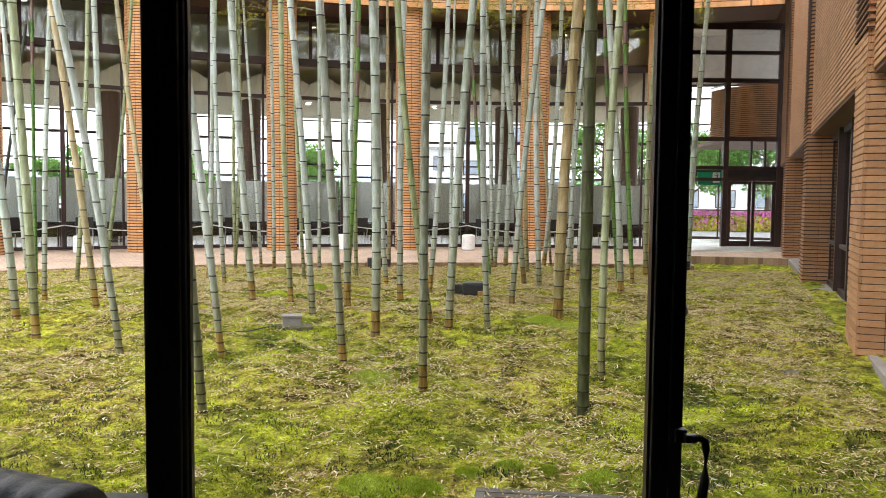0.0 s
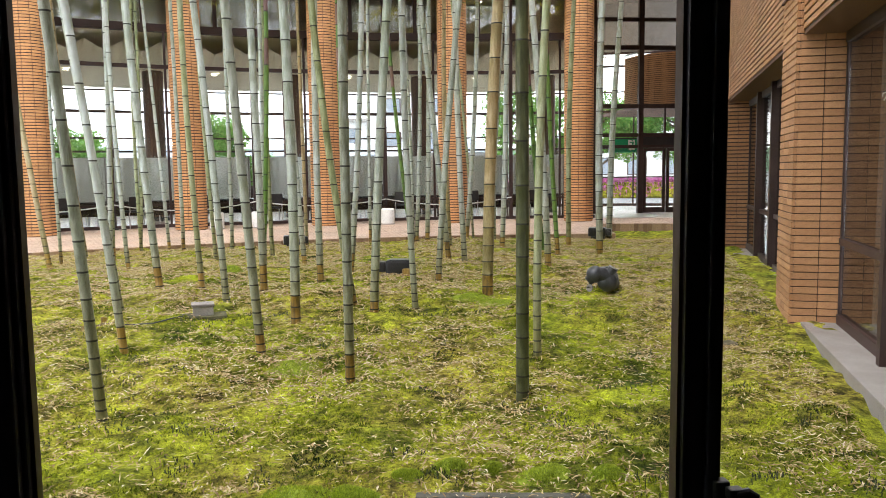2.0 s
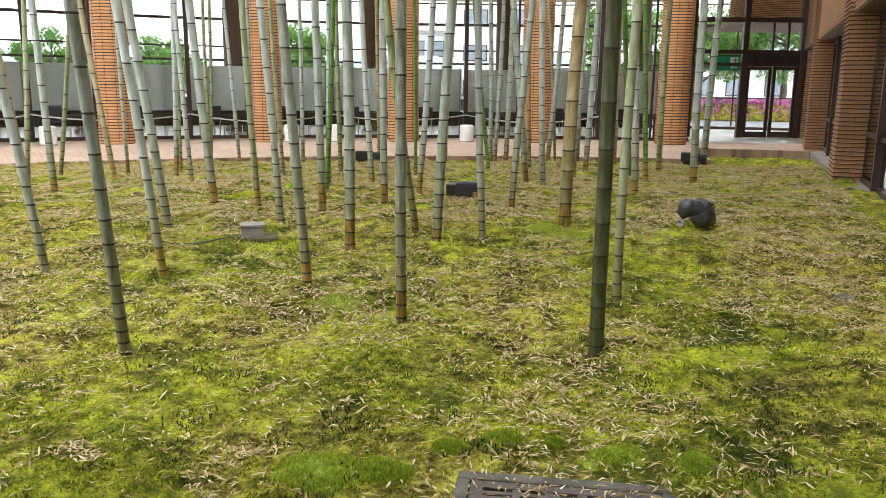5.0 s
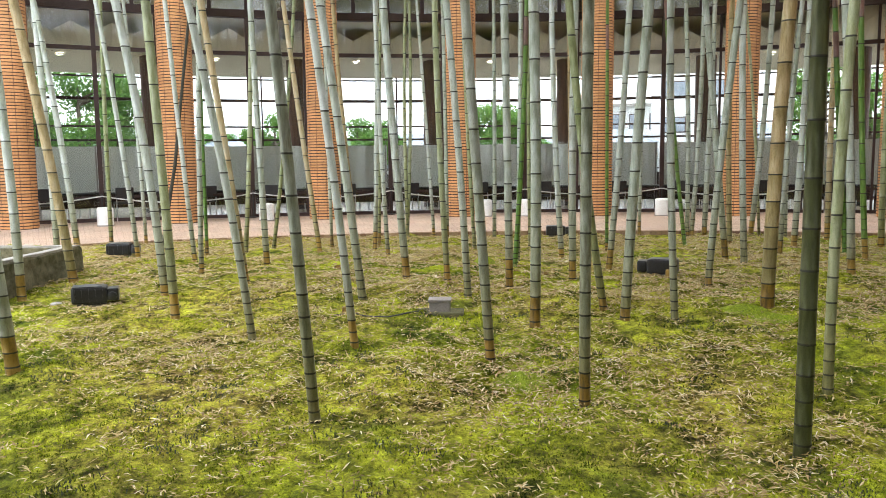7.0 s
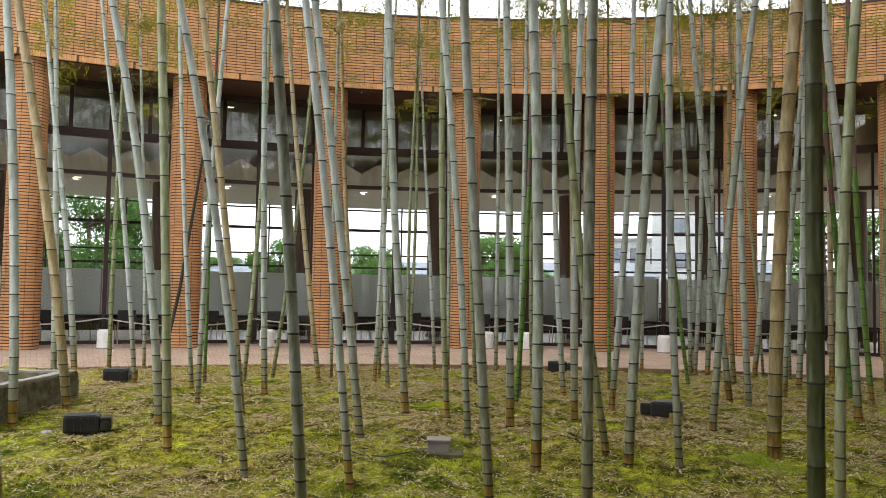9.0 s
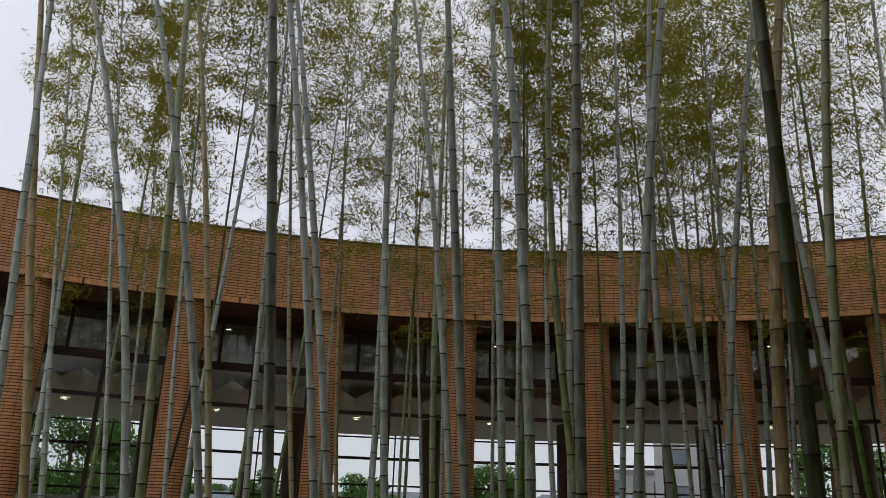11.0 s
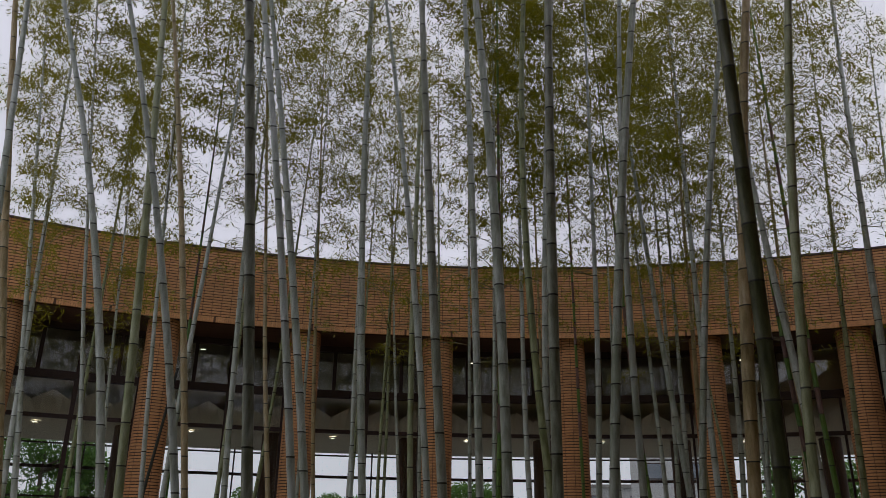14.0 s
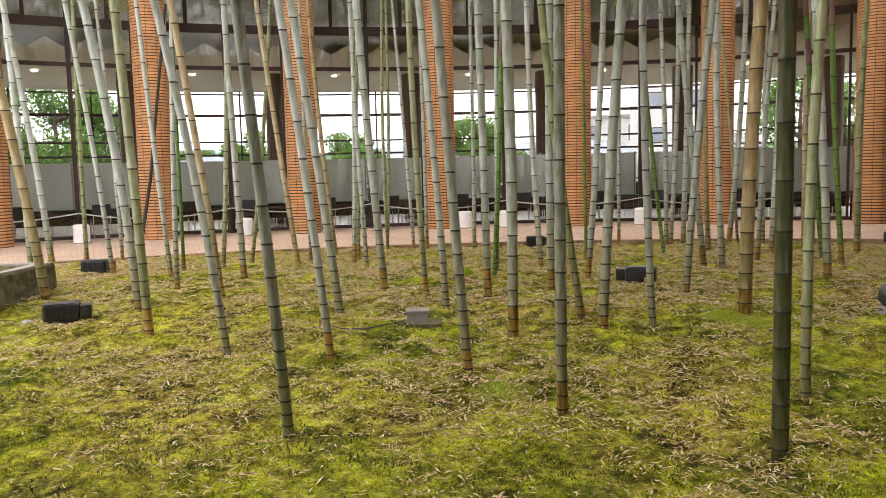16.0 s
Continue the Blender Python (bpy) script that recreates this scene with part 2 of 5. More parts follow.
M["tuft"] = tuft_material()
M["sprig"] = leaf_material("dark_moss_sprig", [(0.0, (0.015, 0.022, 0.006)), (0.6, (0.035, 0.05, 0.010)), (1.0, (0.07, 0.09, 0.018))], (0.04, 0.06, 0.01), 0.2)
M["cushion"] = leaf_material("bright_moss", [(0.0, (0.12, 0.17, 0.014)), (0.5, (0.36, 0.45, 0.03)), (1.0, (0.56, 0.66, 0.06))], (0.34, 0.44, 0.03))
M["cushion_body"] = surface("bright_moss_body", (0.12, 0.165, 0.013), (0.36, 0.44, 0.035), 0.95, 16, 90, bump=1.0)
M["azalea"] = leaf_material("azalea_flower", [(0.0, (0.10, 0.20, 0.05)), (0.25, (0.45, 0.10, 0.30)), (0.6, (0.62, 0.16, 0.42)), (1.0, (0.75, 0.32, 0.58))], (0.6, 0.15, 0.4))
M["bark"] = surface("tree_bark", (0.06, 0.045, 0.03), (0.15, 0.12, 0.09), 0.9, 5, 40)


def moss_material():
    m, n, l, p = nodes_of("moss_ground")
    big = noise_tex(n, l, 0.42, 6, rough=0.6)
    mid = noise_tex(n, l, 2.1, 7, rough=0.68)
    patch = noise_tex(n, l, 7.5, 6, rough=0.7)
    fine = noise_tex(n, l, 42, 5, rough=0.75)
    grain = noise_tex(n, l, 170, 3, rough=0.7)
    a = ramp(n, MOSS)
    l.new(mid.outputs["Fac"], a.inputs[0])
    b = ramp(n, [(0.34, (0.14, 0.10, 0.028)), (0.46, (0.33, 0.27, 0.055)), (0.56, (0.46, 0.415, 0.06)), (0.68, (0.40, 0.45, 0.04))])
    l.new(patch.outputs["Fac"], b.inputs[0])
    f = ramp(n, [(0.41, (0, 0, 0)), (0.60, (0.95, 0.95, 0.95))])
    l.new(big.outputs["Fac"], f.inputs[0])
    c = mixed(n, l, a.outputs[0], b.outputs[0], f.outputs[0])
    # shade between leaves painted in: hollows of the bump noise are darkened
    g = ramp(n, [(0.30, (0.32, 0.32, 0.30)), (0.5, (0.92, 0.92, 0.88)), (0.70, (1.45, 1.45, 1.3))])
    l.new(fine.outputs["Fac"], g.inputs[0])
    g2 = ramp(n, [(0.3, (0.65, 0.65, 0.65)), (0.7, (1.3, 1.3, 1.3))])
    l.new(grain.outputs["Fac"], g2.inputs[0])
    # patch noise deepens the painted shadow pockets and lightens the rest
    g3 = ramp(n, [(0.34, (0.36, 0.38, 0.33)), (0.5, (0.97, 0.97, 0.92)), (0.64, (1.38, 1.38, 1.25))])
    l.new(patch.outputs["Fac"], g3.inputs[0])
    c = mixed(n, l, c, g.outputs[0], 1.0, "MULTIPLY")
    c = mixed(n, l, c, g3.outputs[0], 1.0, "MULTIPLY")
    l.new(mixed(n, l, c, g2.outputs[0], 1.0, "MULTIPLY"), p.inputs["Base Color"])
    p.inputs["Roughness"].default_value = 0.95
    p.inputs["Specular IOR Level"].default_value = 0.17
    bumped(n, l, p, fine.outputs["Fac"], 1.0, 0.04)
    return m


M["moss"] = moss_material()
BRICK_H = 0.067
RING_H = 0.073
M["brick"] = brick_material("orange_brick_tile", (0.42, 0.215, 0.10), (0.50, 0.27, 0.135), (0.14, 0.07, 0.04), 0.23, BRICK_H, 0.003, offset=0.0)
M["ring_brick"] = brick_material("orange_ring_brick", (0.60, 0.30, 0.125), (0.73, 0.39, 0.175), (0.12, 0.055, 0.03), 0.23, RING_H, 0.006, offset=0.0)
M["paver"] = brick_material("pale_pink_paver", (0.50, 0.36, 0.27), (0.60, 0.46, 0.36), (0.26, 0.18, 0.13), 0.21, 0.105, 0.006)
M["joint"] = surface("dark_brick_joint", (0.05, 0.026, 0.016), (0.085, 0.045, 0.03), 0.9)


def piece_brick_material():
    m, n, l, p = nodes_of("single_brick")
    info = n.new("ShaderNodeObjectInfo")
    r = ramp(n, [(0.0, (0.36, 0.18, 0.082)), (0.5, (0.43, 0.225, 0.105)), (1.0, (0.50, 0.27, 0.13))])
    l.new(info.outputs["Random"], r.inputs[0])
    t = noise_tex(n, l, 30, 5)
    g = ramp(n, [(0.3, (0.8, 0.79, 0.78)), (0.7, (1.0, 1.0, 1.0))])
    l.new(t.outputs["Fac"], g.inputs[0])
    l.new(mixed(n, l, r.outputs[0], g.outputs[0], 1.0, "MULTIPLY"), p.inputs["Base Color"])
    p.inputs["Roughness"].default_value = 0.72
    bumped(n, l, p, t.outputs["Fac"], 0.25, 0.003)
    return m


M["one_brick"] = piece_brick_material()
M["frame"] = surface("black_aluminium_frame", (0.012, 0.012, 0.013), (0.02, 0.02, 0.022), 0.38, 2, 80, 0.2, 0.05)
M["brown"] = surface("dark_brown_anodised_frame", (0.040, 0.023, 0.020), (0.068, 0.040, 0.035), 0.45, 3, 60, 0.0, 0.05, spec=0.3)
M["brown_col"] = surface("brown_timber_cladding", (0.085, 0.042, 0.026), (0.15, 0.078, 0.05), 0.6, 2, 40, stretch=(14, 14, 0.6))
M["cream"] = surface("cream_ceiling_plaster", (0.76, 0.70, 0.53), (0.84, 0.78, 0.60), 0.8, 1.5, 30, bump=0.1)
M["panel"] = surface("pale_grey_screen", (0.49, 0.495, 0.45), (0.57, 0.575, 0.53), 0.6, 0.8, 50, stretch=(2, 2, 0.3))
M["floor_in"] = surface("grey_floor_tile", (0.54, 0.51, 0.45), (0.62, 0.59, 0.52), 0.25, 1.2, 40, bump=0.05)
M["white"] = surface("white_enamel", (0.72, 0.72, 0.70), (0.82, 0.82, 0.80), 0.4, 4, 60, bump=0.05)
M["black"] = surface("black_plastic", (0.012, 0.012, 0.013), (0.028, 0.028, 0.03), 0.35, 5, 70, bump=0.1)
M["leather"] = surface("black_leather", (0.014, 0.013, 0.013), (0.03, 0.028, 0.027), 0.42, 6, 220, bump=0.4)
M["ceramic"] = surface("dark_grey_glazed_stoneware", (0.018, 0.02, 0.023), (0.05, 0.054, 0.06), 0.32, 5, 60, bump=0.1)
M["stone"] = surface("mossy_grey_stone", (0.04, 0.042, 0.015), (0.23, 0.20, 0.13), 0.95, 8, 60, bump=1.0)
M["slab"] = surface("dark_mossy_slab", (0.045, 0.045, 0.014), (0.15, 0.14, 0.07), 0.95, 9, 60, bump=1.0)
M["concrete"] = surface("weathered_concrete", (0.24, 0.225, 0.2), (0.40, 0.385, 0.36), 0.9, 4, 70, bump=0.5)
M["wet_concrete"] = surface("damp_mossy_concrete", (0.05, 0.05, 0.036), (0.17, 0.16, 0.135), 0.9, 7, 80, bump=0.7)
M["granite"] = surface("grey_granite_sill", (0.23, 0.20, 0.185), (0.34, 0.305, 0.285), 0.7, 3, 120, bump=0.3)
M["boxgrey"] = surface("grey_brown_painted_metal", (0.23, 0.205, 0.185), (0.31, 0.285, 0.265), 0.5, 5, 50)
M["iron"] = surface("cast_iron_grate", (0.085, 0.07, 0.062), (0.15, 0.128, 0.115), 0.65, 9, 90, 0.3, 0.4)
M["rope"] = surface("white_rope", (0.62, 0.62, 0.60), (0.75, 0.75, 0.73), 0.8, 30, 200)
M["steel"] = surface("brushed_steel", (0.42, 0.42, 0.42), (0.55, 0.55, 0.55), 0.3, 8, 90, 0.9, 0.1)
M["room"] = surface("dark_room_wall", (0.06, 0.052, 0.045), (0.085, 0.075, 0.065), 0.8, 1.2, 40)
M["asphalt"] = surface("asphalt", (0.16, 0.16, 0.16), (0.24, 0.24, 0.235), 0.9, 0.7, 30, bump=0.3)
M["render"] = surface("pale_rendered_wall", (0.50, 0.50, 0.48), (0.62, 0.62, 0.60), 0.85, 0.5, 12)
M["rooftile"] = surface("blue_grey_roof_tile", (0.16, 0.19, 0.22), (0.26, 0.29, 0.33), 0.6, 1.5, 20)
M["hill"] = surface("wooded_hill", (0.06, 0.115, 0.06), (0.13, 0.20, 0.12), 0.95, 0.05, 0.6)
M["sign"] = surface("green_sign", (0.0, 0.26, 0.11), (0.0, 0.32, 0.14), 0.4, 2, 40, bump=0)
M["red"] = surface("red_plastic", (0.5, 0.03, 0.03), (0.6, 0.05, 0.04), 0.45)
M["orange"] = surface("orange_cone_plastic", (0.7, 0.16, 0.03), (0.8, 0.22, 0.05), 0.5)
M["carpet"] = surface("dark_carpet", (0.05, 0.045, 0.042), (0.08, 0.072, 0.068), 0.95, 3, 150)
M["glass"] = glass_material("clear_window_glass", (0.93, 0.95, 0.94))
M["near_glass"] = glass_material("near_window_glass", (0.985, 0.99, 0.985), 0.012, 0.15)
M["dark_glass"] = glass_material("tinted_window_glass", (0.78, 0.79, 0.76), 0.10)
gm, gn, gl_, gp = nodes_of("downlight_glow")
gp.inputs["Emission Color"].default_value, gp.inputs["Emission Strength"].default_value = (1.0, 0.93, 0.8, 1), 9.0
M["glow"] = gm
# glow of the lamps added in the entrance hall
gm, gn, gl_, gp = nodes_of("warm_fill_glow")
gp.inputs["Emission Color"].default_value, gp.inputs["Emission Strength"].default_value = (1.0, 0.84, 0.62, 1), 45.0
M["lamp"] = gm


# ---- building helpers ----
def mesh_of(name, bm, material):
    me = bpy.data.meshes.new(name)
    bm.to_mesh(me)
    bm.free()
    for mt in (material if isinstance(material, (list, tuple)) else [material]):
        me.materials.append(mt)
    return me


def thing(name, x, y, z, label, category, group="", kind="", rz=0.0):
    ob = new(name)
    ob.matrix_world = pose(x, y, z, 0, 0, rz)
    ob.empty_display_size = 0.1
    return tagged(ob, label, category, group, kind)


def part(name, bm, material, parent, label="", smooth=False):
    me = mesh_of(name, bm, material)
    if smooth:
        me.polygons.foreach_set("use_smooth", [True] * len(me.polygons))
    ob = new(name, me)
    ob.parent = parent
    if label:
        tagged(ob, label)
    return ob


def solid(name, bm, material, label, category, kind="", smooth=False, group=""):
    me = mesh_of(name, bm, material)
    if smooth:
        me.polygons.foreach_set("use_smooth", [True] * len(me.polygons))
    return tagged(new(name, me), label, category, group, kind)


def box(bm, x0, y0, z0, x1, y1, z1, bevel=0.0, m=None):
    r = bmesh.ops.create_cube(bm, size=1.0)
    mt = Matrix.Translation(((x0 + x1) / 2, (y0 + y1) / 2, (z0 + z1) / 2)) @ Matrix.Diagonal((x1 - x0, y1 - y0, z1 - z0, 1))
    if m is not None:
        mt = m @ mt
    bmesh.ops.transform(bm, matrix=mt, verts=r["verts"])
    if bevel:
        es = list({e for v in r["verts"] for e in v.link_edges})
        bmesh.ops.bevel(bm, geom=es, offset=bevel, segments=2, affect="EDGES", profile=0.6)
    return bm


def boxed(*a, **k):
    return box(bmesh.new(), *a, **k)


def lathe(bm, profile, segs=24, m=None, cap=True):
    rings = []
    for r, z in profile:
        ring = []
        for i in range(segs):
            a = 2 * math.pi * i / segs
            v = Vector((r * math.cos(a), r * math.sin(a), z))
            ring.append(bm.verts.new(m @ v if m is not None else v))
        rings.append(ring)
    for a, b in zip(rings, rings[1:]):
        for i in range(segs):
            bm.faces.new((a[i], a[(i + 1) % segs], b[(i + 1) % segs], b[i]))
    if cap:
        bm.faces.new(rings[0][::-1])
        bm.faces.new(rings[-1])
    return bm


def tube(bm, pts, radii, segs=8, cap=True):
    pts = [Vector(p) for p in pts]
    rings = []
    for i, p in enumerate(pts):
        d = (pts[min(i + 1, len(pts) - 1)] - pts[max(i - 1, 0)]).normalized()
        s = d.cross(Vector((0, 0, 1)))
        if s.length < 0.05:
            s = d.cross(Vector((1, 0, 0)))
        s.normalize()
        u = s.cross(d)
        r = radii[i] if isinstance(radii, (list, tuple)) else radii
        rings.append([bm.verts.new(p + (s * math.cos(2 * math.pi * k / segs) + u * math.sin(2 * math.pi * k / segs)) * r) for k in range(segs)])
    for a, b in zip(rings, rings[1:]):
        for k in range(segs):
            bm.faces.new((a[k], a[(k + 1) % segs], b[(k + 1) % segs], b[k]))
    if cap:
        bm.faces.new(rings[0][::-1])
        bm.faces.new(rings[-1])
    return bm


def arc_slab(bm, r0, r1, a0, a1, z0, z1, step=1.0, uv=False):
    """A curved block between two radii of the round plan."""
    k = max(1, int(math.ceil((a1 - a0) / step)))
    layer = bm.loops.layers.uv.verify() if uv else None
    rows = []
    for i in range(k + 1):
        a = a0 + (a1 - a0) * i / k
        rows.append([bm.verts.new(polar(r, a, z)) for r, z in ((r0, z0), (r1, z0), (r1, z1), (r0, z1))])
    fs = []
    for i in range(k):
        p, q = rows[i], rows[i + 1]
        for j in range(4):
            fs.append(bm.faces.new((p[j], p[(j + 1) % 4], q[(j + 1) % 4], q[j])))
    fs += [bm.faces.new(rows[0][::-1]), bm.faces.new(rows[-1])]
    if uv:
        for f in fs:
            for lp in f.loops:
                d = lp.vert.co - Vector((CX, CY, 0))
                lp[layer].uv = (math.atan2(d.x, d.y) * 21.0, d.xy.length + lp.vert.co.z)
    bmesh.ops.recalc_face_normals(bm, faces=fs)
    return bm


def coursed(name, plan, z0, z1, closed, parent=None, flip=1.0, label="", category="", kind="", course=BRICK_H):
    """Brick courses with recessed joints along a line of the plan; flip tells the outer side."""
    n = len(plan)
    plan = [Vector(p) for p in plan]
    outs, u, us = [], 0.0, []
    for i, p in enumerate(plan):
        a = plan[(i - 1) % n] if closed or i > 0 else p
        b = plan[(i + 1) % n] if closed or i < n - 1 else p
        d0 = (p - a).normalized() if (p - a).length > 1e-6 else (b - p).normalized()
        d1 = (b - p).normalized() if (b - p).length > 1e-6 else d0
        t0, t1 = Vector((d0.y, -d0.x)), Vector((d1.y, -d1.x))
        o = t0 + t1
        outs.append(o / max(0.3, o.dot(t0)) * flip)
        us.append(u)
        u += (b - p).length
    us.append(us[-1] + (plan[0] - plan[-1]).length)
    prof, rows = [], max(1, round((z1 - z0) / course))
    h = (z1 - z0) / rows
    for r in range(rows):
        b = z0 + r * h
        prof += [(-0.022, b), (-0.022, b + 0.017), (0.0, b + 0.019), (0.0, b + h - 0.001)]
    prof.append((-0.018, z1))
    verts, m = [], len(prof)
    cols = n + 1 if closed else n
    for i in range(cols):
        p, o = plan[i % n], outs[i % n]
        for off, z in prof:
            verts.append((p.x + o.x * off, p.y + o.y * off, z))
    faces, uvs = [], []
    for i in range(cols - 1):
        for j in range(m - 1):
            q = (i * m + j, (i + 1) * m + j, (i + 1) * m + j + 1, i * m + j + 1)
            faces.append(q if flip > 0 else q[::-1])
            w = [(us[i], prof[j][1]), (us[i + 1], prof[j][1]), (us[i + 1], prof[j + 1][1]), (us[i], prof[j + 1][1])]
            uvs += w if flip > 0 else w[::-1]
    me = bpy.data.meshes.new(name)
    me.from_pydata(verts, [], faces)
    lay = me.uv_layers.new(name="UVMap")
    k = course / h
    lay.data.foreach_set("uv", np.array([(a, (b - z0) * k) for a, b in uvs], dtype=np.float32).ravel())
    me.materials.append(M["ring_brick"] if course == RING_H else M["brick"])
    me.materials.append(M["joint"])
    me.polygons.foreach_set("material_index", np.array([1 if j % 4 in (0, 3) else 0 for i in range(cols - 1) for j in range(m - 1)], dtype=np.int32))
    ob = new(name, me)
    if parent is not None:
        ob.parent = parent
        if label:
            tagged(ob, label)
    else:
        tagged(ob, label, category, kind=kind)
    return ob

# ---- ground ----
WALL_A = 20.9                       # bearing of the brick wall along the courtyard's side
WO = Vector((3.87, 7.28))
WS = Vector((math.sin(radians(WALL_A)), math.cos(radians(WALL_A))))
WV = Vector((WS.y, -WS.x))


def wall_xy(s, v):
    p = WO + WS * s + WV * v
    return p.x, p.y


def moss_ground():
    step = 0.075
    nx, ny = int(29 / step), int(20.2 / step)
    verts, index, faces = [], {}, []
    for j in range(ny):
        for i in range(nx):
            x, y = -18 + i * step, 1.86 + j * step
            cx, cy = x + step / 2, y + step / 2
            if math.hypot(cx - CX, cy - CY) > (18.95 if math.degrees(math.atan2(cx - CX, cy - CY)) < 10.6 else 22.4) or (Vector((cx, cy)) - WO).dot(WV) > 0.3:
                continue
            q = []
            for di, dj in ((0, 0), (1, 0), (1, 1), (0, 1)):
                key = (i + di, j + dj)
                if key not in index:
                    px, py = -18 + key[0] * step, 1.86 + key[1] * step
                    index[key] = len(verts)
                    verts.append((px, py, ground_z(px, py) + lumps(px, py)))
                q.append(index[key])
            faces.append(q)
    me = bpy.data.meshes.new("ground")
    me.from_pydata(verts, [], faces)
    me.polygons.foreach_set("use_smooth", [True] * len(faces))
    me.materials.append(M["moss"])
    return tagged(new("ground", me), "mossy courtyard ground with low green and brown mounds", "moss ground", kind="structure")


moss_ground()
bm = bmesh.new()
arc_slab(bm, 33.2, 700, -180, 180, -0.5, -0.06, 4)
solid("pavement", bm, M["asphalt"], "pale grey asphalt forecourt and street outside the hall", "pavement", "structure")

walk_ob = thing("walkway", 0, 0, 0, "walkway of pale pink pavers with a brick edging", "walkway", kind="structure")
bm = bmesh.new()
arc_slab(bm, R_EDGE + 0.1, R_GLASS + 0.02, -100, 10.5, -0.4, 0.0, 1, True)
part("paving", bm, M["paver"], walk_ob)
bm = bmesh.new()
arc_slab(bm, 22.2, R_GLASS + 2.0, 10.5, 19.5, -0.4, -0.004, 1, True)
part("landing", bm, M["paver"], walk_ob)
bm = bmesh.new()
arc_slab(bm, R_GLASS + 0.02, 33.2, -100, 24, -0.4, 0.004, 2)
solid("hall_floor", bm, M["floor_in"], "polished grey floor of the hall", "floor", "structure")

# ---- the ring of columns and the brick parapet ----


def column(k):
    c = polar(RC, TH0 + k * DTH)
    base = thing("brick_column", c.x, c.y, 0, "round orange brick column standing on the paved walkway", "column", "ring of brick columns")
    pts = [(0.41 * math.cos(2 * math.pi * i / 36), 0.41 * math.sin(2 * math.pi * i / 36)) for i in range(36)]
    shaft = coursed("shaft", pts, 0.0, Z_BAND + 0.02, True, base, course=RING_H)
    return base


first = column(0)
first.location = polar(RC, TH0)
for k in list(range(-4, 0)) + list(range(1, 7)):
    c = polar(RC, TH0 + k * DTH)
    copy_thing(first, pose(c.x, c.y, 0, 0, 0, 37.0 * k))

band = thing("parapet", 0, 0, 0, "curved orange brick parapet resting on the columns", "parapet", kind="structure")
A0, A1 = -100.0, 17.0
arc = [polar(RC - 0.56, A0 + (A1 - A0) * i / 150).xy for i in range(151)]
coursed("courses", arc, Z_BAND + 0.14, Z_ROOF - 0.05, False, band, 1.0, course=RING_H)
bm = bmesh.new()
uvl = bm.loops.layers.uv.verify()
for i in range(880):
    a = A0 + (A1 - A0) * i / 880
    b = A0 + (A1 - A0) * (i + 0.93) / 880
    q = [bm.verts.new(polar(r, g, z)) for r, g, z in ((RC - 0.565, a, Z_BAND), (RC - 0.565, b, Z_BAND), (RC - 0.565, b, Z_BAND + 0.135), (RC - 0.565, a, Z_BAND + 0.135),
                                                      (RC - 0.50, a, Z_BAND), (RC - 0.50, b, Z_BAND), (RC - 0.50, b, Z_BAND + 0.135), (RC - 0.50, a, Z_BAND + 0.135))]
    for f in ((0, 1, 2, 3), (0, 4, 5, 1), (1, 5, 6, 2), (3, 7, 4, 0)):
        face = bm.faces.new([q[j] for j in f])
        for lp in face.loops:
            lp[uvl].uv = (i * 0.33 + 0.08, 0.1)
part("soldier_course", bm, M["ring_brick"], band)
part("coping", arc_slab(bmesh.new(), RC - 0.6, RC - 0.2, A0, A1, Z_ROOF - 0.05, Z_ROOF, 1), M["brown"], band, "thin dark metal coping")
part("core", arc_slab(bmesh.new(), RC - 0.54, RC - 0.3, A0, A1, Z_BAND + 0.02, Z_ROOF - 0.05, 1), M["joint"], band)
bm = arc_slab(bmesh.new(), RC - 0.5, R_GLASS + 0.1, A0, A1, Z_BAND + 0.03, Z_BAND + 0.2, 1)
solid("soffit", bm, M["brown_col"], "dark brown soffit under the parapet", "soffit", "structure")
bm = arc_slab(bmesh.new(), RC - 0.3, 34.0, A0, 24, 8.0, 8.3, 2)
solid("roof", bm, M["concrete"], "flat grey roof of the hall", "roof", "structure")

# ---- glazed hall behind the columns ----
front = thing("hall_glazing", 0, 0, 0, "dark brown framed glass front of the hall", "glazing", kind="structure")


def post(parent, r, a, z0, z1, w, d, name="post"):
    c = polar(r, a)
    bm = boxed(-w / 2, -d / 2, z0, w / 2, d / 2, z1, m=pose(c.x, c.y, 0, 0, 0, -a))
    return part(name, bm, M["brown"], parent)


for k in range(-5, 7):
    a = TH0 + k * DTH
    if k < 6:
        post(front, R_GLASS, a + DTH / 2, 0, 5.3, 0.11, 0.16)
    post(front, R_GLASS + 0.02, a + 0.95, 0, 5.3, 0.06, 0.1)
    post(front, R_GLASS + 0.02, a - 0.95, 0, 5.3, 0.06, 0.1)
    for q in range(4):
        if k < 6:
            post(front, R_GLASS, a + DTH * q / 4, 5.46, 6.72, 0.10 if q else 0.2, 0.12, "mullion")
            part("upper_pane", arc_slab(bmesh.new(), R_GLASS + 0.02, R_GLASS + 0.03, a + DTH * q / 4 + 0.13, a + DTH * (q + 1) / 4 - 0.13, 5.46, 6.70, 2), M["dark_glass"], front).visible_shadow = False
    if k < 6:
        for h in (0, 1):
            part("pane", arc_slab(bmesh.new(), R_GLASS + 0.0, R_GLASS + 0.01, a + 0.15 + h * DTH / 2, a + DTH / 2 - 0.15 + h * DTH / 2, 0.1, 5.26, 2), M["glass"], front).visible_shadow = False
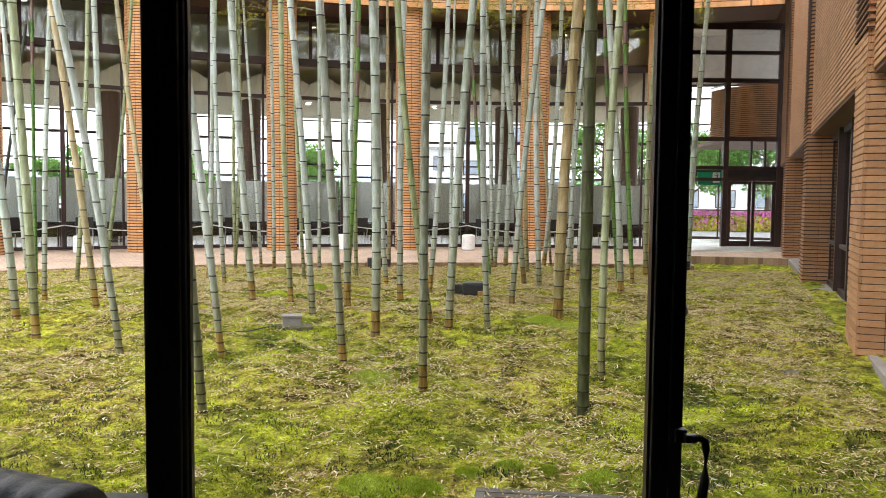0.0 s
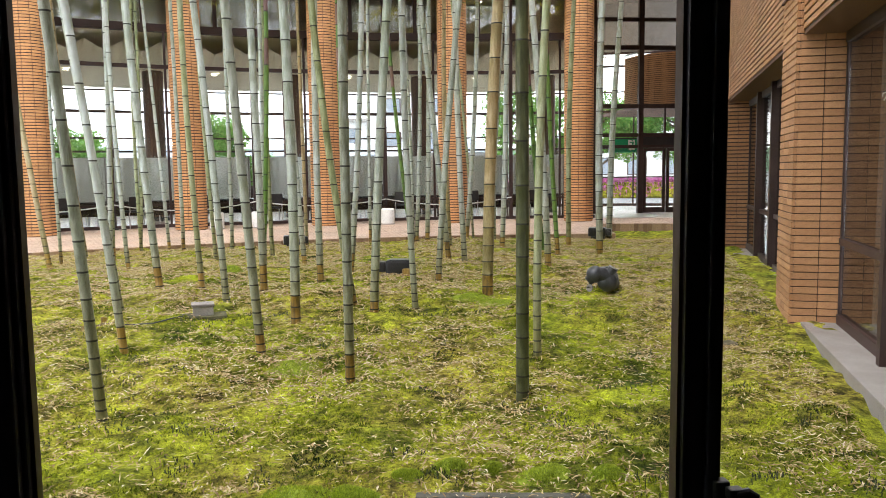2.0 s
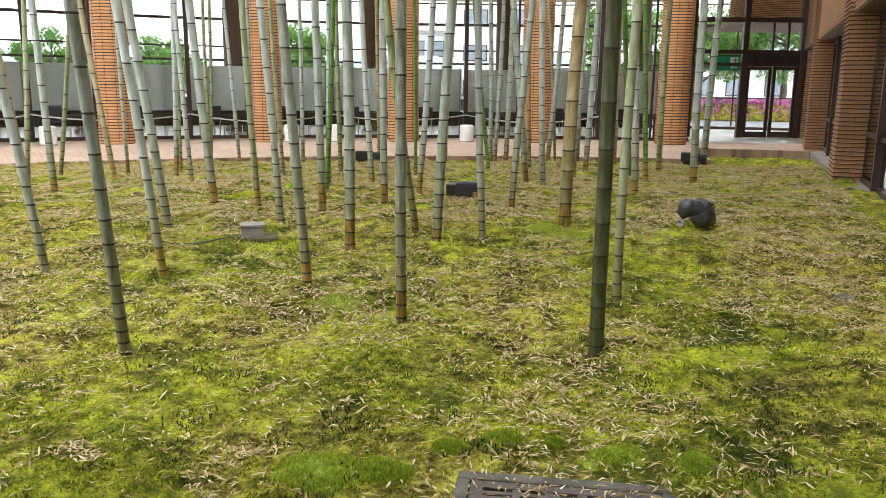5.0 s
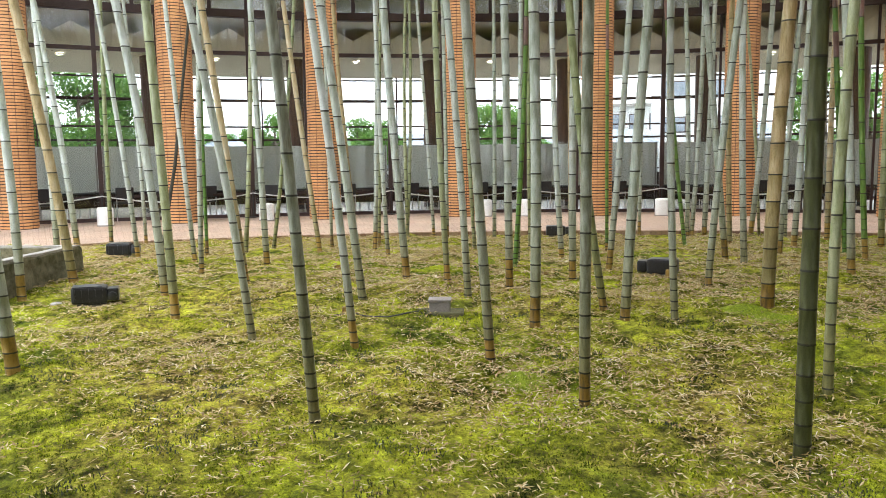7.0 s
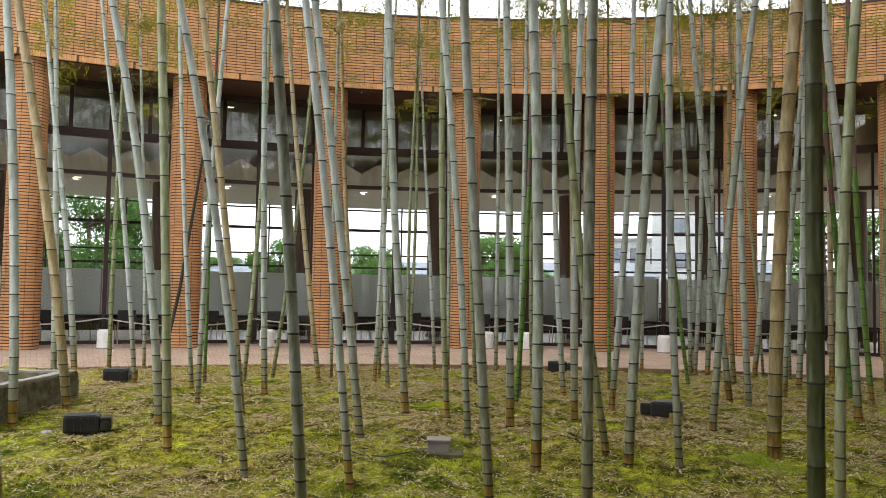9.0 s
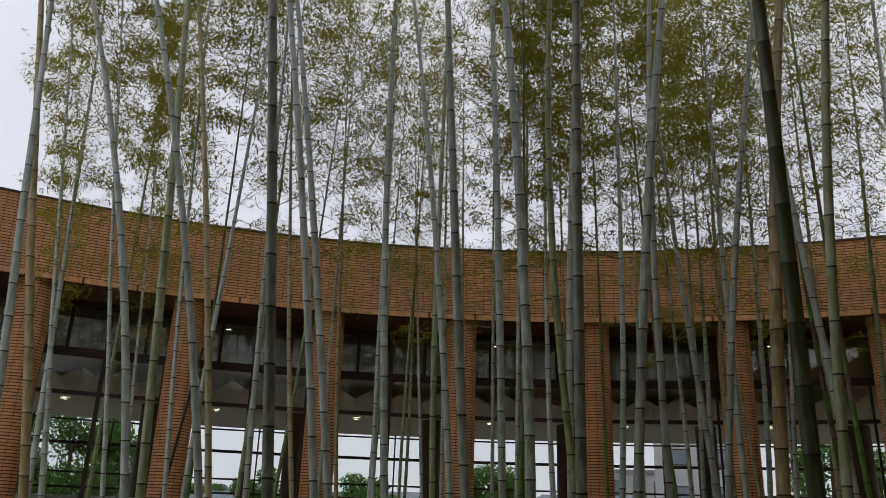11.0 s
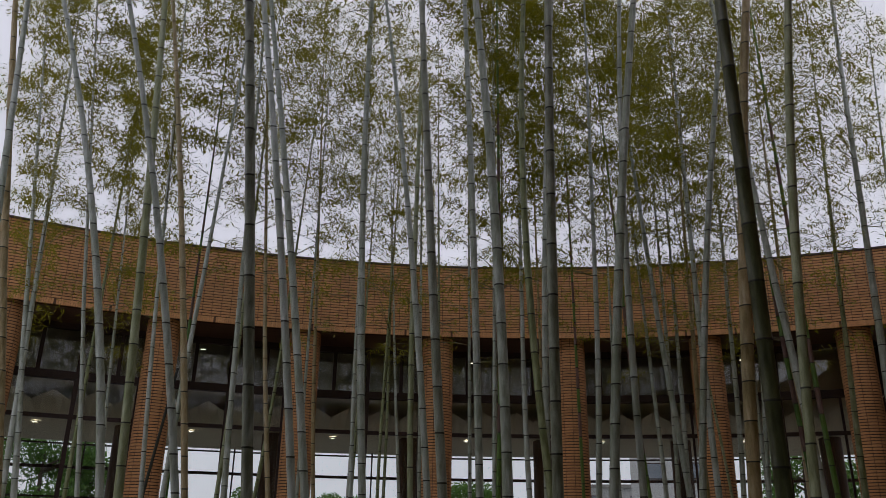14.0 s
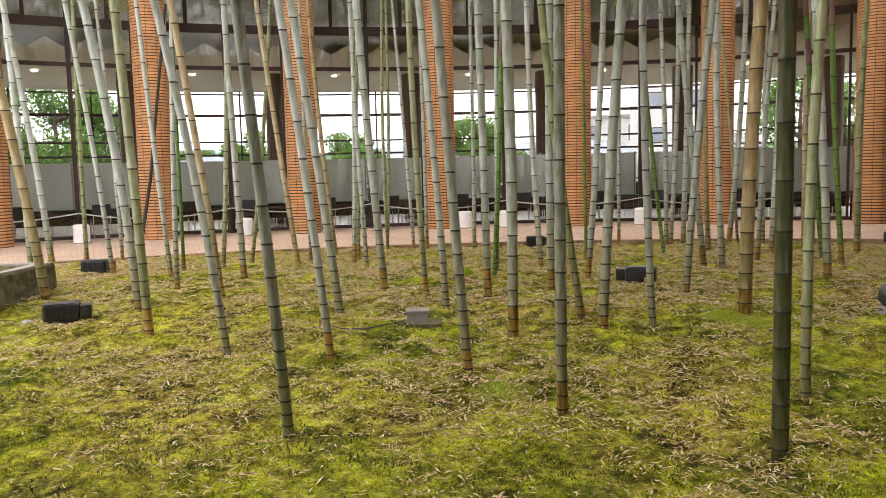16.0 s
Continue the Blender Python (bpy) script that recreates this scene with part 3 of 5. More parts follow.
for z0, z1, w in ((0.0, 0.09, 0.12), (0.60, 0.655, 0.08), (4.30, 4.40, 0.1), (5.27, 5.47, 0.2), (6.55, 6.73, 0.16)):
    part("rail", arc_slab(bmesh.new(), R_GLASS - w / 2, R_GLASS + w / 2, -100, 11, z0, z1, 1), M["brown"], front)

hall = thing("hall_ceiling", 0, 0, 0, "cream vaulted ceiling of the hall with small downlights", "ceiling", kind="structure")
bm = bmesh.new()
vault_rows = []
for i in range(-88, 97):
    a = TH0 + i * DTH / 16
    ph = (i % 4) / 4.0
    lift = 0.28 * (1 - abs(2 * ph - 1)) if i % 4 else 0.0
    vault_rows.append([bm.verts.new(polar(R_GLASS + 0.35, a, 4.78 + lift)), bm.verts.new(polar(28.3, a, 4.62 + lift * 0.2)), bm.verts.new(polar(32.9, a, 4.62))])
for p, q in zip(vault_rows, vault_rows[1:]):
    for j in (0, 1):
        bm.faces.new((p[j], p[j + 1], q[j + 1], q[j]))
arc_slab(bm, 29.5, 33.0, -100, 11, 4.66, 4.8, 2)
arc_slab(bm, R_GLASS + 0.2, 33.0, -100, 11, 5.28, 5.4, 2)
me = mesh_of("vaults", bm, M["cream"])
ob = new("vaults", me)
ob.parent = hall
bm = bmesh.new()
arc_slab(bm, 27.6, 27.8, -100, 10.5, 5.4, 8.0, 2)
solid("upper_room_wall", bm, M["cream"], "pale wall of the upper storey behind tinted glass", "wall", "structure")
for k in range(-5, 6):
    for q in (0.3,):
        c = polar(28.4, TH0 + (k + q) * DTH, 4.60)
        lamp = thing("downlight", c.x, c.y, c.z, "small round recessed ceiling downlight, lit", "downlight", "hall downlights")
        part("rim", lathe(bmesh.new(), [(0.11, 0.02), (0.11, -0.01), (0.085, -0.012)], 16, cap=False), M["white"], lamp)
        part("lens", lathe(bmesh.new(), [(0.085, -0.004), (0.02, -0.008)], 16), M["glow"], lamp)
        c = polar(26.4, TH0 + (k + q) * DTH, 6.72)
        if k % 2:
            copy_thing(lamp, pose(c.x, c.y, c.z))

for k in range(-3, 7):
    c = polar(28.5, TH0 + k * DTH - 1.15)
    col = thing("inner_column", c.x, c.y, 0, "brown clad round column inside the hall", "column", "inner columns")
    part("shaft", lathe(bmesh.new(), [(0.31, 0), (0.31, 4.66)], 28), M["brown_col"], col, smooth=False)
    part("plinth", lathe(bmesh.new(), [(0.34, 0.0), (0.34, 0.12), (0.315, 0.14)], 28), M["black"], col)

back = thing("street_glazing", 0, 0, 0, "dark framed window wall on the street side of the hall", "glazing", kind="structure")
for z, h in ((0.05, 0.1), (1.15, 0.05), (2.31, 0.07), (2.79, 0.06), (3.74, 0.10), (4.5, 0.05)):
    part("rail", arc_slab(bmesh.new(), R_OUT - 0.05, R_OUT + 0.05, -100, 24, z - h / 2, z + h / 2, 1), M["brown"], back)
for i in range(-9, 14):
    post(back, R_OUT, TH0 + i * DTH / 2 + 1.2, 0, 4.7, 0.055, 0.1)
part("bulkhead", arc_slab(bmesh.new(), R_OUT - 0.06, R_OUT + 0.3, -100, 11, 4.62, 8.0, 2), M["cream"], back)
part("bulkhead", arc_slab(bmesh.new(), R_OUT - 0.06, R_OUT + 0.3, 11, 24, 6.05, 8.0, 2), M["boxgrey"], back)
for z in (5.5, 6.0):
    part("rail", arc_slab(bmesh.new(), R_OUT - 0.05, R_OUT + 0.05, 11, 24, z - 0.04, z + 0.04, 1), M["brown"], back)
part("dado", arc_slab(bmesh.new(), R_OUT - 0.08, R_OUT + 0.02, -100, 9, 0.0, 1.0, 2), M["brown"], back)

# ---- screens, furniture and rope inside the hall ----


def screen(a0, a1):
    c = polar(26.0, (a0 + a1) / 2)
    w = radians(a1 - a0) * 26.0
    s = thing("folding_screen", c.x, c.y, 0.004, "pale grey standing screen panel on dark feet", "screen", "hall screens", rz=-(a0 + a1) / 2)
    part("board", boxed(-w / 2, -0.02, 0.64, w / 2, 0.02, 1.93, 0.006), M["panel"], s)
    for x in (-w / 2 + 0.04, w / 2 - 0.04):
        part("upright", boxed(x - 0.02, -0.025, 0.0, x + 0.02, 0.025, 1.95), M["boxgrey"], s)
        part("foot", boxed(x - 0.03, -0.22, 0.0, x + 0.03, 0.22, 0.035, 0.008), M["black"], s)


for k in range(-3, 6):
    a = TH0 + k * DTH
    screen(a + 0.35, a + 4.25)
    screen(a + 4.45, a + 8.35)


def desk():
    d = thing("desk", 0, 0, 0.004, "dark desk with slim metal legs behind the glass", "desk", "hall desks")
    part("top", boxed(-0.9, -0.35, 0.68, 0.9, 0.35, 0.72, 0.006), M["black"], d)
    for x in (-0.82, 0.82):
        for y in (-0.29, 0.29):
            part("leg", boxed(x - 0.02, y - 0.02, 0, x + 0.02, y + 0.02, 0.68), M["brown"], d)
    part("modesty_panel", boxed(-0.78, 0.27, 0.3, 0.78, 0.29, 0.66), M["brown"], d)
    return d


def chair():
    d = thing("office_chair", 0, 0, 0.004, "dark fabric chair on a metal frame beside a desk", "chair", "hall chairs")
    part("seat", boxed(-0.23, -0.22, 0.43, 0.23, 0.22, 0.49, 0.02), M["black"], d)
    part("backrest", boxed(-0.22, 0.2, 0.56, 0.22, 0.25, 0.86, 0.02), M["black"], d)
    for x in (-0.2, 0.2):
        part("back_post", boxed(x - 0.012, 0.2, 0.43, x + 0.012, 0.23, 0.7), M["steel"], d)
        for y in (-0.19, 0.19):
            part("leg", boxed(x - 0.012, y - 0.012, 0, x + 0.012, y + 0.012, 0.44), M["steel"], d)
    return d


d0, ch0 = desk(), chair()
spots = [(k, q) for k in range(-2, 6) for q in (0.27, 0.73)]
for i, (k, q) in enumerate(spots):
    a = TH0 + (k + q) * DTH
    c = polar(25.6, a)
    if i == 0:
        d0.matrix_world = pose(c.x, c.y, 0.004, 0, 0, -a)
    else:
        copy_thing(d0, pose(c.x, c.y, 0.004, 0, 0, -a))
    for j, off in enumerate((-1.1, 1.0)):
        c = polar(26.55 if j else 25.05, a + off * 0.75)
        m = pose(c.x, c.y, 0.004, 0, 0, -a + (25 if j else 165) + 13 * i % 40)
        if i == 0 and j == 0:
            ch0.matrix_world = m
        else:
            copy_thing(ch0, m)

rope = thing("rope_barrier", 0, 0, 0, "white rope slung in shallow loops before the glass", "rope", kind="")
for k in range(-3, 6):
    a0, a1 = TH0 + (k - 0.5) * DTH, TH0 + (k + 0.5) * DTH
    pts = []
    for i in range(17):
        t = i / 16
        z = 0.66 - 0.20 * (1 - (2 * t - 1) ** 2) * (1.0 if k % 2 else 0.8)
        pts.append(polar(24.72, a0 + (a1 - a0) * t, z))
    part("rope_span", tube(bmesh.new(), pts, 0.018, 6), M["rope"], rope)
    c = polar(24.72, a0)
    part("stanchion", lathe(bmesh.new(), [(0.11, 0), (0.11, 0.02), (0.016, 0.03), (0.016, 0.68), (0.03, 0.69), (0.03, 0.72)], 14, pose(c.x, c.y, 0)), M["black"], rope)


def bollard():
    b = thing("bollard", 0, 0, 0, "white round bollard standing on the walkway", "bollard", "white bollards")
    part("body", lathe(bmesh.new(), [(0.165, 0.0), (0.185, 0.012), (0.185, 0.40), (0.175, 0.43), (0.14, 0.445)], 28), M["white"], b, smooth=False)
    part("foot_ring", lathe(bmesh.new(), [(0.192, 0.0), (0.192, 0.02), (0.186, 0.03)], 28), M["boxgrey"], b)
    return b


b0 = bollard()
for i, a in enumerate((-38.05, -28.8, -14.95, -12.3, -3.71)):
    c = polar(23.3, a)
    if i == 0:
        b0.matrix_world = pose(c.x, c.y, 0)
    else:
        copy_thing(b0, pose(c.x, c.y, 0, 0, 0, 20 * i))
c = polar(25.3, 1.6)
ext = thing("fire_extinguisher", c.x, c.y, 0.004, "red fire extinguisher standing behind the glass", "extinguisher")
part("cylinder", lathe(bmesh.new(), [(0.08, 0), (0.085, 0.02), (0.085, 0.38), (0.05, 0.45), (0.025, 0.47), (0.025, 0.5)], 18), M["red"], ext, smooth=True)
part("valve", boxed(-0.06, -0.015, 0.5, 0.05, 0.015, 0.55, 0.004), M["black"], ext)

# ---- entrance at the end of the side wall ----
YE = 25.7
ent = thing("entrance", 0, 0, 0, "glazed entrance with dark brown frames beside the brick wall", "entrance", kind="structure")
for x, w in ((7.6, 0.14), (9.17, 0.16), (10.93, 0.2)):
    part("post", boxed(x - w / 2, YE - 0.08, 0, x + w / 2, YE + 0.08, 7.1), M["brown"], ent)
for z0, z1 in ((2.14, 2.24), (2.50, 2.62), (3.42, 3.56), (5.30, 5.44), (6.2, 6.32), (7.0, 7.2)):
    part("rail", boxed(7.6, YE - 0.06, z0, 10.93, YE + 0.06, z1), M["brown"], ent)
for x0, x1, z0, z1 in ((7.68, 9.08, 0.1, 2.14), (9.26, 10.83, 2.62, 3.42), (7.68, 9.08, 2.62, 3.42), (7.68, 9.08, 3.56, 5.3), (9.26, 10.83, 5.44, 6.2), (7.68, 9.08, 5.44, 6.2), (9.26, 10.83, 6.32, 7.0), (7.68, 9.08, 6.32, 7.0)):
    part("pane", boxed(x0, YE - 0.005, z0, x1, YE + 0.005, z1), M["glass"], ent).visible_shadow = False
coursed("reveal", [(11.035, YE + 0.25), (11.035, YE - 0.12), (12.2, YE - 0.12)], 0, 8.2, False, ent, 1.0)
part("spandrel", boxed(9.25, YE - 0.04, 2.24, 10.93, YE + 0.04, 2.5), M["black"], ent)
part("upper_brick", boxed(7.4, YE - 0.1, 7.2, 11.2, YE + 0.2, 8.2), M["brown_col"], ent)
for x in (10.0, 10.45):
    part("glazing_bar", boxed(x - 0.03, YE - 0.04, 2.62, x + 0.03, YE + 0.04, 3.42), M["brown"], ent)
for i, x in enumerate((9.27, 10.06)):
    d = thing("door", x, YE - 0.02, 0.01, "closed glass door leaf in a dark brown frame", "door", "entrance doors")
    for x0, x1, z0, z1 in ((0, 0.1, 0, 2.12), (0.66, 0.76, 0, 2.12), (0.1, 0.66, 0, 0.18), (0.1, 0.66, 2.02, 2.12)):
        part("door_frame", boxed(x0, -0.03, z0, x1, 0.03, z1, 0.004), M["brown"], d)
    part("pane", boxed(0.1, -0.004, 0.18, 0.66, 0.004, 2.02), M["glass"], d).visible_shadow = False
    xh = 0.62 if i == 0 else 0.14
    part("handle", tube(bmesh.new(), [(xh, -0.04, 0.85), (xh, -0.09, 0.88), (xh, -0.09, 1.3), (xh, -0.04, 1.33)], 0.014, 8), M["steel"], d)
balc = thing("balcony_front", 10.95, 28.2, 0, "curved brown brick balcony front inside the entrance hall", "balcony")
pts = [((1.5 if a < 0 else 2.6) * math.sin(radians(a)), -2.0 * math.cos(radians(a))) for a in range(-88, 60, 4)]
coursed("courses", [(x, y) for x, y in pts], 3.62, 5.35, False, balc, 1.0)
part("underside", boxed(-1.35, -1.7, 3.52, 2.2, 3.0, 3.64), M["brown_col"], balc)
part("rail", tube(bmesh.new(), [(x, y, 5.45) for x, y in pts], 0.035, 6), M["steel"], balc)

# lamps added to brighten the balcony; only one warm lamp is known upstairs
bm_lamp = lathe(bmesh.new(), [(0.24, 0.06), (0.24, 0.0), (0.21, -0.01)], 20, cap=False)
lamp0 = thing("ceiling_lamp", 9.1, 26.35, 7.85, "round lit ceiling lamp added to brighten the entrance hall", "ceiling lamp", "entrance lamps")
part("rim", bm_lamp, M["white"], lamp0)
part("diffuser", lathe(bmesh.new(), [(0.21, -0.006), (0.16, -0.03), (0.02, -0.04)], 20), M["lamp"], lamp0)
for x, y, z in ((10.5, 25.95, 7.85), (9.0, 29.5, 5.55)):
    copy_thing(lamp0, pose(x, y, z))
bm = boxed(7.4, YE + 0.05, 7.9, 12.2, 33.5, 7.98)
solid("entrance_ceiling", bm, M["boxgrey"], "grey-brown ceiling of the entrance hall", "ceiling", "structure")

sg = thing("exit_sign", 9.15, 26.6, 2.02, "green emergency exit sign board hung over the way out", "sign")
part("board", boxed(-0.58, -0.05, 0.0, 0.58, 0.05, 0.44, 0.01), M["sign"], sg)
part("pictogram_plate", boxed(-0.09, -0.056, 0.20, 0.15, -0.0505, 0.42), M["white"], sg, "white plate with a running figure shape")
bm = boxed(0.01, -0.060, 0.24, 0.06, -0.0565, 0.37, m=pose(0, 0, 0, 0, 8, 0))
box(bm, -0.03, -0.060, 0.32, 0.10, -0.0565, 0.345)
box(bm, -0.02, -0.060, 0.225, 0.10, -0.0565, 0.25)
box(bm, 0.035, -0.060, 0.375, 0.075, -0.0565, 0.41)
part("pictogram", bm, M["sign"], sg)
bm = bmesh.new()
bm.faces.new([bm.verts.new(p) for p in ((-0.09, -0.053, 0.11), (0.0, -0.053, 0.17), (0.0, -0.053, 0.05))])
box(bm, 0.0, -0.055, 0.085, 0.15, -0.051, 0.135)
part("arrow", bm, M["white"], sg)
part("hanger", boxed(-0.7, 0.051, 0.30, 1.2, 0.10, 0.50), M["black"], sg)
for i, x in enumerate((9.0, 11.4)):
    cn = thing("traffic_cone", x, 38 + i, -0.06, "orange traffic cone standing on the forecourt", "cone", "traffic cones")
    part("base_plate", boxed(-0.18, -0.18, 0, 0.18, 0.18, 0.04, 0.01), M["orange"], cn)
    part("cone", lathe(bmesh.new(), [(0.15, 0.04), (0.03, 0.7)], 16), M["orange"], cn)

# ---- brick side wall with its windows ----
side = thing("wall_east", 0, 0, 0, "orange brick wall with tall window bays and square piers", "wall", kind="structure")
wm = Matrix(((WS.x, WV.x, 0, WO.x), (WS.y, WV.y, 0, WO.y), (0, 0, 1, 0), (0, 0, 0, 1)))


def wall_box(s0, s1, v0, v1, z0, z1, material, name, parent=side, bevel=0.0, label=""):
    bm = bmesh.new()
    box(bm, s0, v0, z0, s1, v1, z1, bevel, wm)
    bmesh.ops.recalc_face_normals(bm, faces=bm.faces)
    return part(name, bm, material, parent, label)


PIERS = (0.0, 7.13, 14.26)
PL, Z_LINTEL, V_WIN = 0.78, 2.62, 0.43
for s in PIERS:
    plan = [wall_xy(a, b) for a, b in ((s, 0.0), (s, 0.7), (s + PL, 0.7), (s + PL, 0.0))]
    z0 = -0.35
    if s == 0.0:
        z0 = 3.0
        wall_box(s + 0.012, s + PL - 0.012, 0.012, 0.7, -0.4, 3.0, M["joint"], "pier_core")
    else:
        wall_box(s + 0.014, s + PL - 0.014, 0.014, 0.69, -0.4, 8.6, M["joint"], "pier_core")
    coursed("pier", plan, z0, Z_ROOF, True, side, -1.0)
for a, b in zip((-6.0 - PL,) + PIERS, PIERS + (19.5,)):
    coursed("upper_wall", [wall_xy(a + PL, 0.05), wall_xy(b, 0.05)], Z_LINTEL, Z_ROOF, False, side, -1.0)
    wall_box(a + PL, b, 0.063, 0.6, Z_LINTEL, 8.6, M["joint"], "lintel_core")
    wall_box(a + PL, b, 0.06, 0.6, Z_LINTEL - 0.03, Z_LINTEL - 0.004, M["brick"], "lintel_soffit")
    wall_box(a + PL - 0.02, b + 0.02, 0.10, 0.62, -0.35, 0.0, M["granite"], "sill", bevel=0.01, label="grey granite sill kerb")
coursed("end_wall", [wall_xy(15.04, 0.35), wall_xy(19.6, 0.35)], 0, Z_LINTEL, False, side, -1.0)
wall_box(15.0, 19.6, 0.37, 0.7, -0.1, Z_LINTEL, M["joint"], "end_wall_core")
for s0, s1 in ((-5.9, 0.0), (0.78, 7.13), (7.91, 14.26)):
    w = thing("window", 0, 0, 0, "tall dark brown framed window in the brick wall", "window", "side wall windows", kind="structure")
    # four posts, and a bead where the last pane meets the pier
    n = 4
    xs = [s0 + 0.1 + (s1 - s0 - 1.75) * i / 3 for i in range(n)] + [s1 - 0.012]
    for i, x in enumerate(xs):
        hw = 0.012 if i == n else 0.045
        wall_box(x - hw, x + hw, V_WIN - (0.02 if i == n else 0.10), V_WIN + 0.05, 0.0, Z_LINTEL - 0.03, M["brown"], "frame_post", w)
    for z0, z1 in ((0.0, 0.09), (0.72, 0.78), (2.5, Z_LINTEL - 0.03)):
        for x0, x1 in zip(xs, xs[1:]):
            wall_box(x0 + 0.04, x1 - 0.04, V_WIN - 0.04, V_WIN + 0.04, z0, z1, M["brown"], "frame_rail", w)
    for x0, x1 in zip(xs, xs[1:]):
        wall_box(x0 + 0.04, x1 - 0.04, V_WIN - 0.004, V_WIN + 0.004, 0.09, 2.5, M["dark_glass"], "pane", w).visible_shadow = False
    coursed("jamb", [wall_xy(s0, 0.36), wall_xy(s0 + 0.32, 0.36)], 0, Z_LINTEL - 0.03, False, w, -1.0)
wall_box(-5.6, 15, 3.6, 3.8, -0.3, 3.2, M["boxgrey"], "inner_wall")
wall_box(-5.6, 15, 0.6, 3.6, -0.3, -0.004, M["floor_in"], "inner_floor")
wall_box(-5.6, 15, 0.62, 3.8, 2.9, 3.2, M["boxgrey"], "inner_ceiling")

# ---- the room behind the camera and its window ----
room = thing("room", 0, 0, 0, "dim room behind the courtyard window, closed in by added dark walls", "room", kind="structure")
# closed box of dark unseen walls, added so that the room stays dark
part("floor", boxed(-6, -5, -0.3, 1.9, Y_WIN + 0.1, 0.0), M["carpet"], room)
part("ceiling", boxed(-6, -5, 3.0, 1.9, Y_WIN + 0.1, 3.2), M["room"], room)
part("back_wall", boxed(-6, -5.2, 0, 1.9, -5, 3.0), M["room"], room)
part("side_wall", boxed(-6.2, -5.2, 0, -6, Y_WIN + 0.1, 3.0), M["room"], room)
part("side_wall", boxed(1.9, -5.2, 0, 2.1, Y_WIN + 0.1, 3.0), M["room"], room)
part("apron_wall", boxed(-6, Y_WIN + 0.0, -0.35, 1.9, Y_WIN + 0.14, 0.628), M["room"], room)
# unseen dark sheet added above the window; it blocks sky behind the camera
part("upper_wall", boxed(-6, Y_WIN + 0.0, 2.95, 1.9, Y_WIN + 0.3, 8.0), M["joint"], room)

win = thing("window_1", 0, 0, 0, "black aluminium framed window onto the courtyard", "window", kind="structure")
mull = [(-0.629, -0.546), (0.455, 0.519), (1.50, 1.59), (-1.70, -1.61), (-2.77, -2.68), (-3.84, -3.75)]
for x0, x1 in mull:
    part("mullion", boxed(x0, Y_WIN, 0.685, x1, Y_WIN + 0.042, 2.95, 0.004), M["frame"], win)
    part("mullion_fin", boxed(x0 + 0.035, Y_WIN - 0.014, 0.685, x1 - 0.008, Y_WIN, 2.95, 0.003), M["frame"], win)
    # brown strips added: their colour stands for daylight on the mullion's side faces
    part("lit_reveal", boxed(x1, Y_WIN + 0.012, 0.685, x1 + 0.006, Y_WIN + 0.032, 2.95), M["brown"], win)
    part("lit_reveal", boxed(x0 - 0.006, Y_WIN + 0.010, 0.685, x0, Y_WIN + 0.038, 2.95), M["brown"], win)
part("bottom_rail", boxed(-6, Y_WIN - 0.02, 0.63, 1.9, Y_WIN + 0.08, 0.685, 0.006), M["frame"], win)
part("sill", boxed(-6, Y_WIN - 0.14, 0.595, 1.9, Y_WIN - 0.02, 0.63, 0.004), M["frame"], win)
part("sash_rail", boxed(-6, Y_WIN - 0.017, 0.687, -0.632, Y_WIN + 0.077, 0.722, 0.004), M["frame"], win)
part("top_rail", boxed(-6, Y_WIN - 0.02, 2.88, 1.9, Y_WIN + 0.08, 2.95), M["frame"], win)
edges = sorted(mull)
for (a0, a1), (b0_, b1_) in zip(edges, edges[1:]):
    pn = part("pane", boxed(a1, Y_WIN + 0.033, 0.685, b0_, Y_WIN + 0.039, 2.88), M["near_glass"], win)
    pn.visible_shadow = False
part("outer_post", boxed(-0.775, 2.03, -0.4, -0.712, 2.09, 2.465, 0.006), M["frame"], win)
part("outer_head", boxed(-3.0, 2.03, 2.465, 1.9, 2.09, 2.62, 0.006), M["frame"], win)
for x in (-2.9, -0.75, 1.2):
    part("bracket", boxed(x - 0.02, Y_WIN + 0.05, 2.5, x + 0.02, 2.03, 2.56), M["frame"], win)
hd = part("handle", bmesh.new(), M["black"], win, "black crank handle on the window frame")
bm = boxed(0.500, Y_WIN - 0.025, 0.878, 0.526, Y_WIN - 0.001, 0.908, 0.004)
box(bm, 0.516, Y_WIN - 0.045, 0.884, 0.540, Y_WIN - 0.024, 0.902, 0.003)
tube(bm, [(0.528, Y_WIN - 0.04, 0.893), (0.545, Y_WIN - 0.043, 0.896), (0.556, Y_WIN - 0.044, 0.889), (0.559, Y_WIN - 0.044, 0.872), (0.558, Y_WIN - 0.044, 0.81), (0.553, Y_WIN - 0.044, 0.765)],
     [0.008, 0.0085, 0.0085, 0.0085, 0.0095, 0.0115], 10)
bm.to_mesh(hd.data)
bm.free()

armchair = thing("armchair", -1.02, 1.19, 0.008, "black leather armchair with a ribbed rounded backrest by the window", "armchair", rz=-22)
bm = bmesh.new()
prof = []
for i in range(41):
    x = -0.30 + 0.6 * i / 40
    groove = 0.006 if i % 4 == 0 else 0.0
    prof.append((x, groove))
rows = []
for x, g in prof:
    ring = []
    for k in range(13):
        a = math.pi * k / 12
        ring.append(bm.verts.new((x, 0.30 + (0.075 - g) * math.cos(a), 0.795 + (0.075 - g) * math.sin(a))))
    ring += [bm.verts.new((x, 0.225, 0.40)), bm.verts.new((x, 0.375, 0.40))]
    rows.append(ring)
for p, q in zip(rows, rows[1:]):
    for k in range(15):
        bm.faces.new((p[k], p[(k + 1) % 15], q[(k + 1) % 15], q[k]))
bm.faces.new(rows[0])
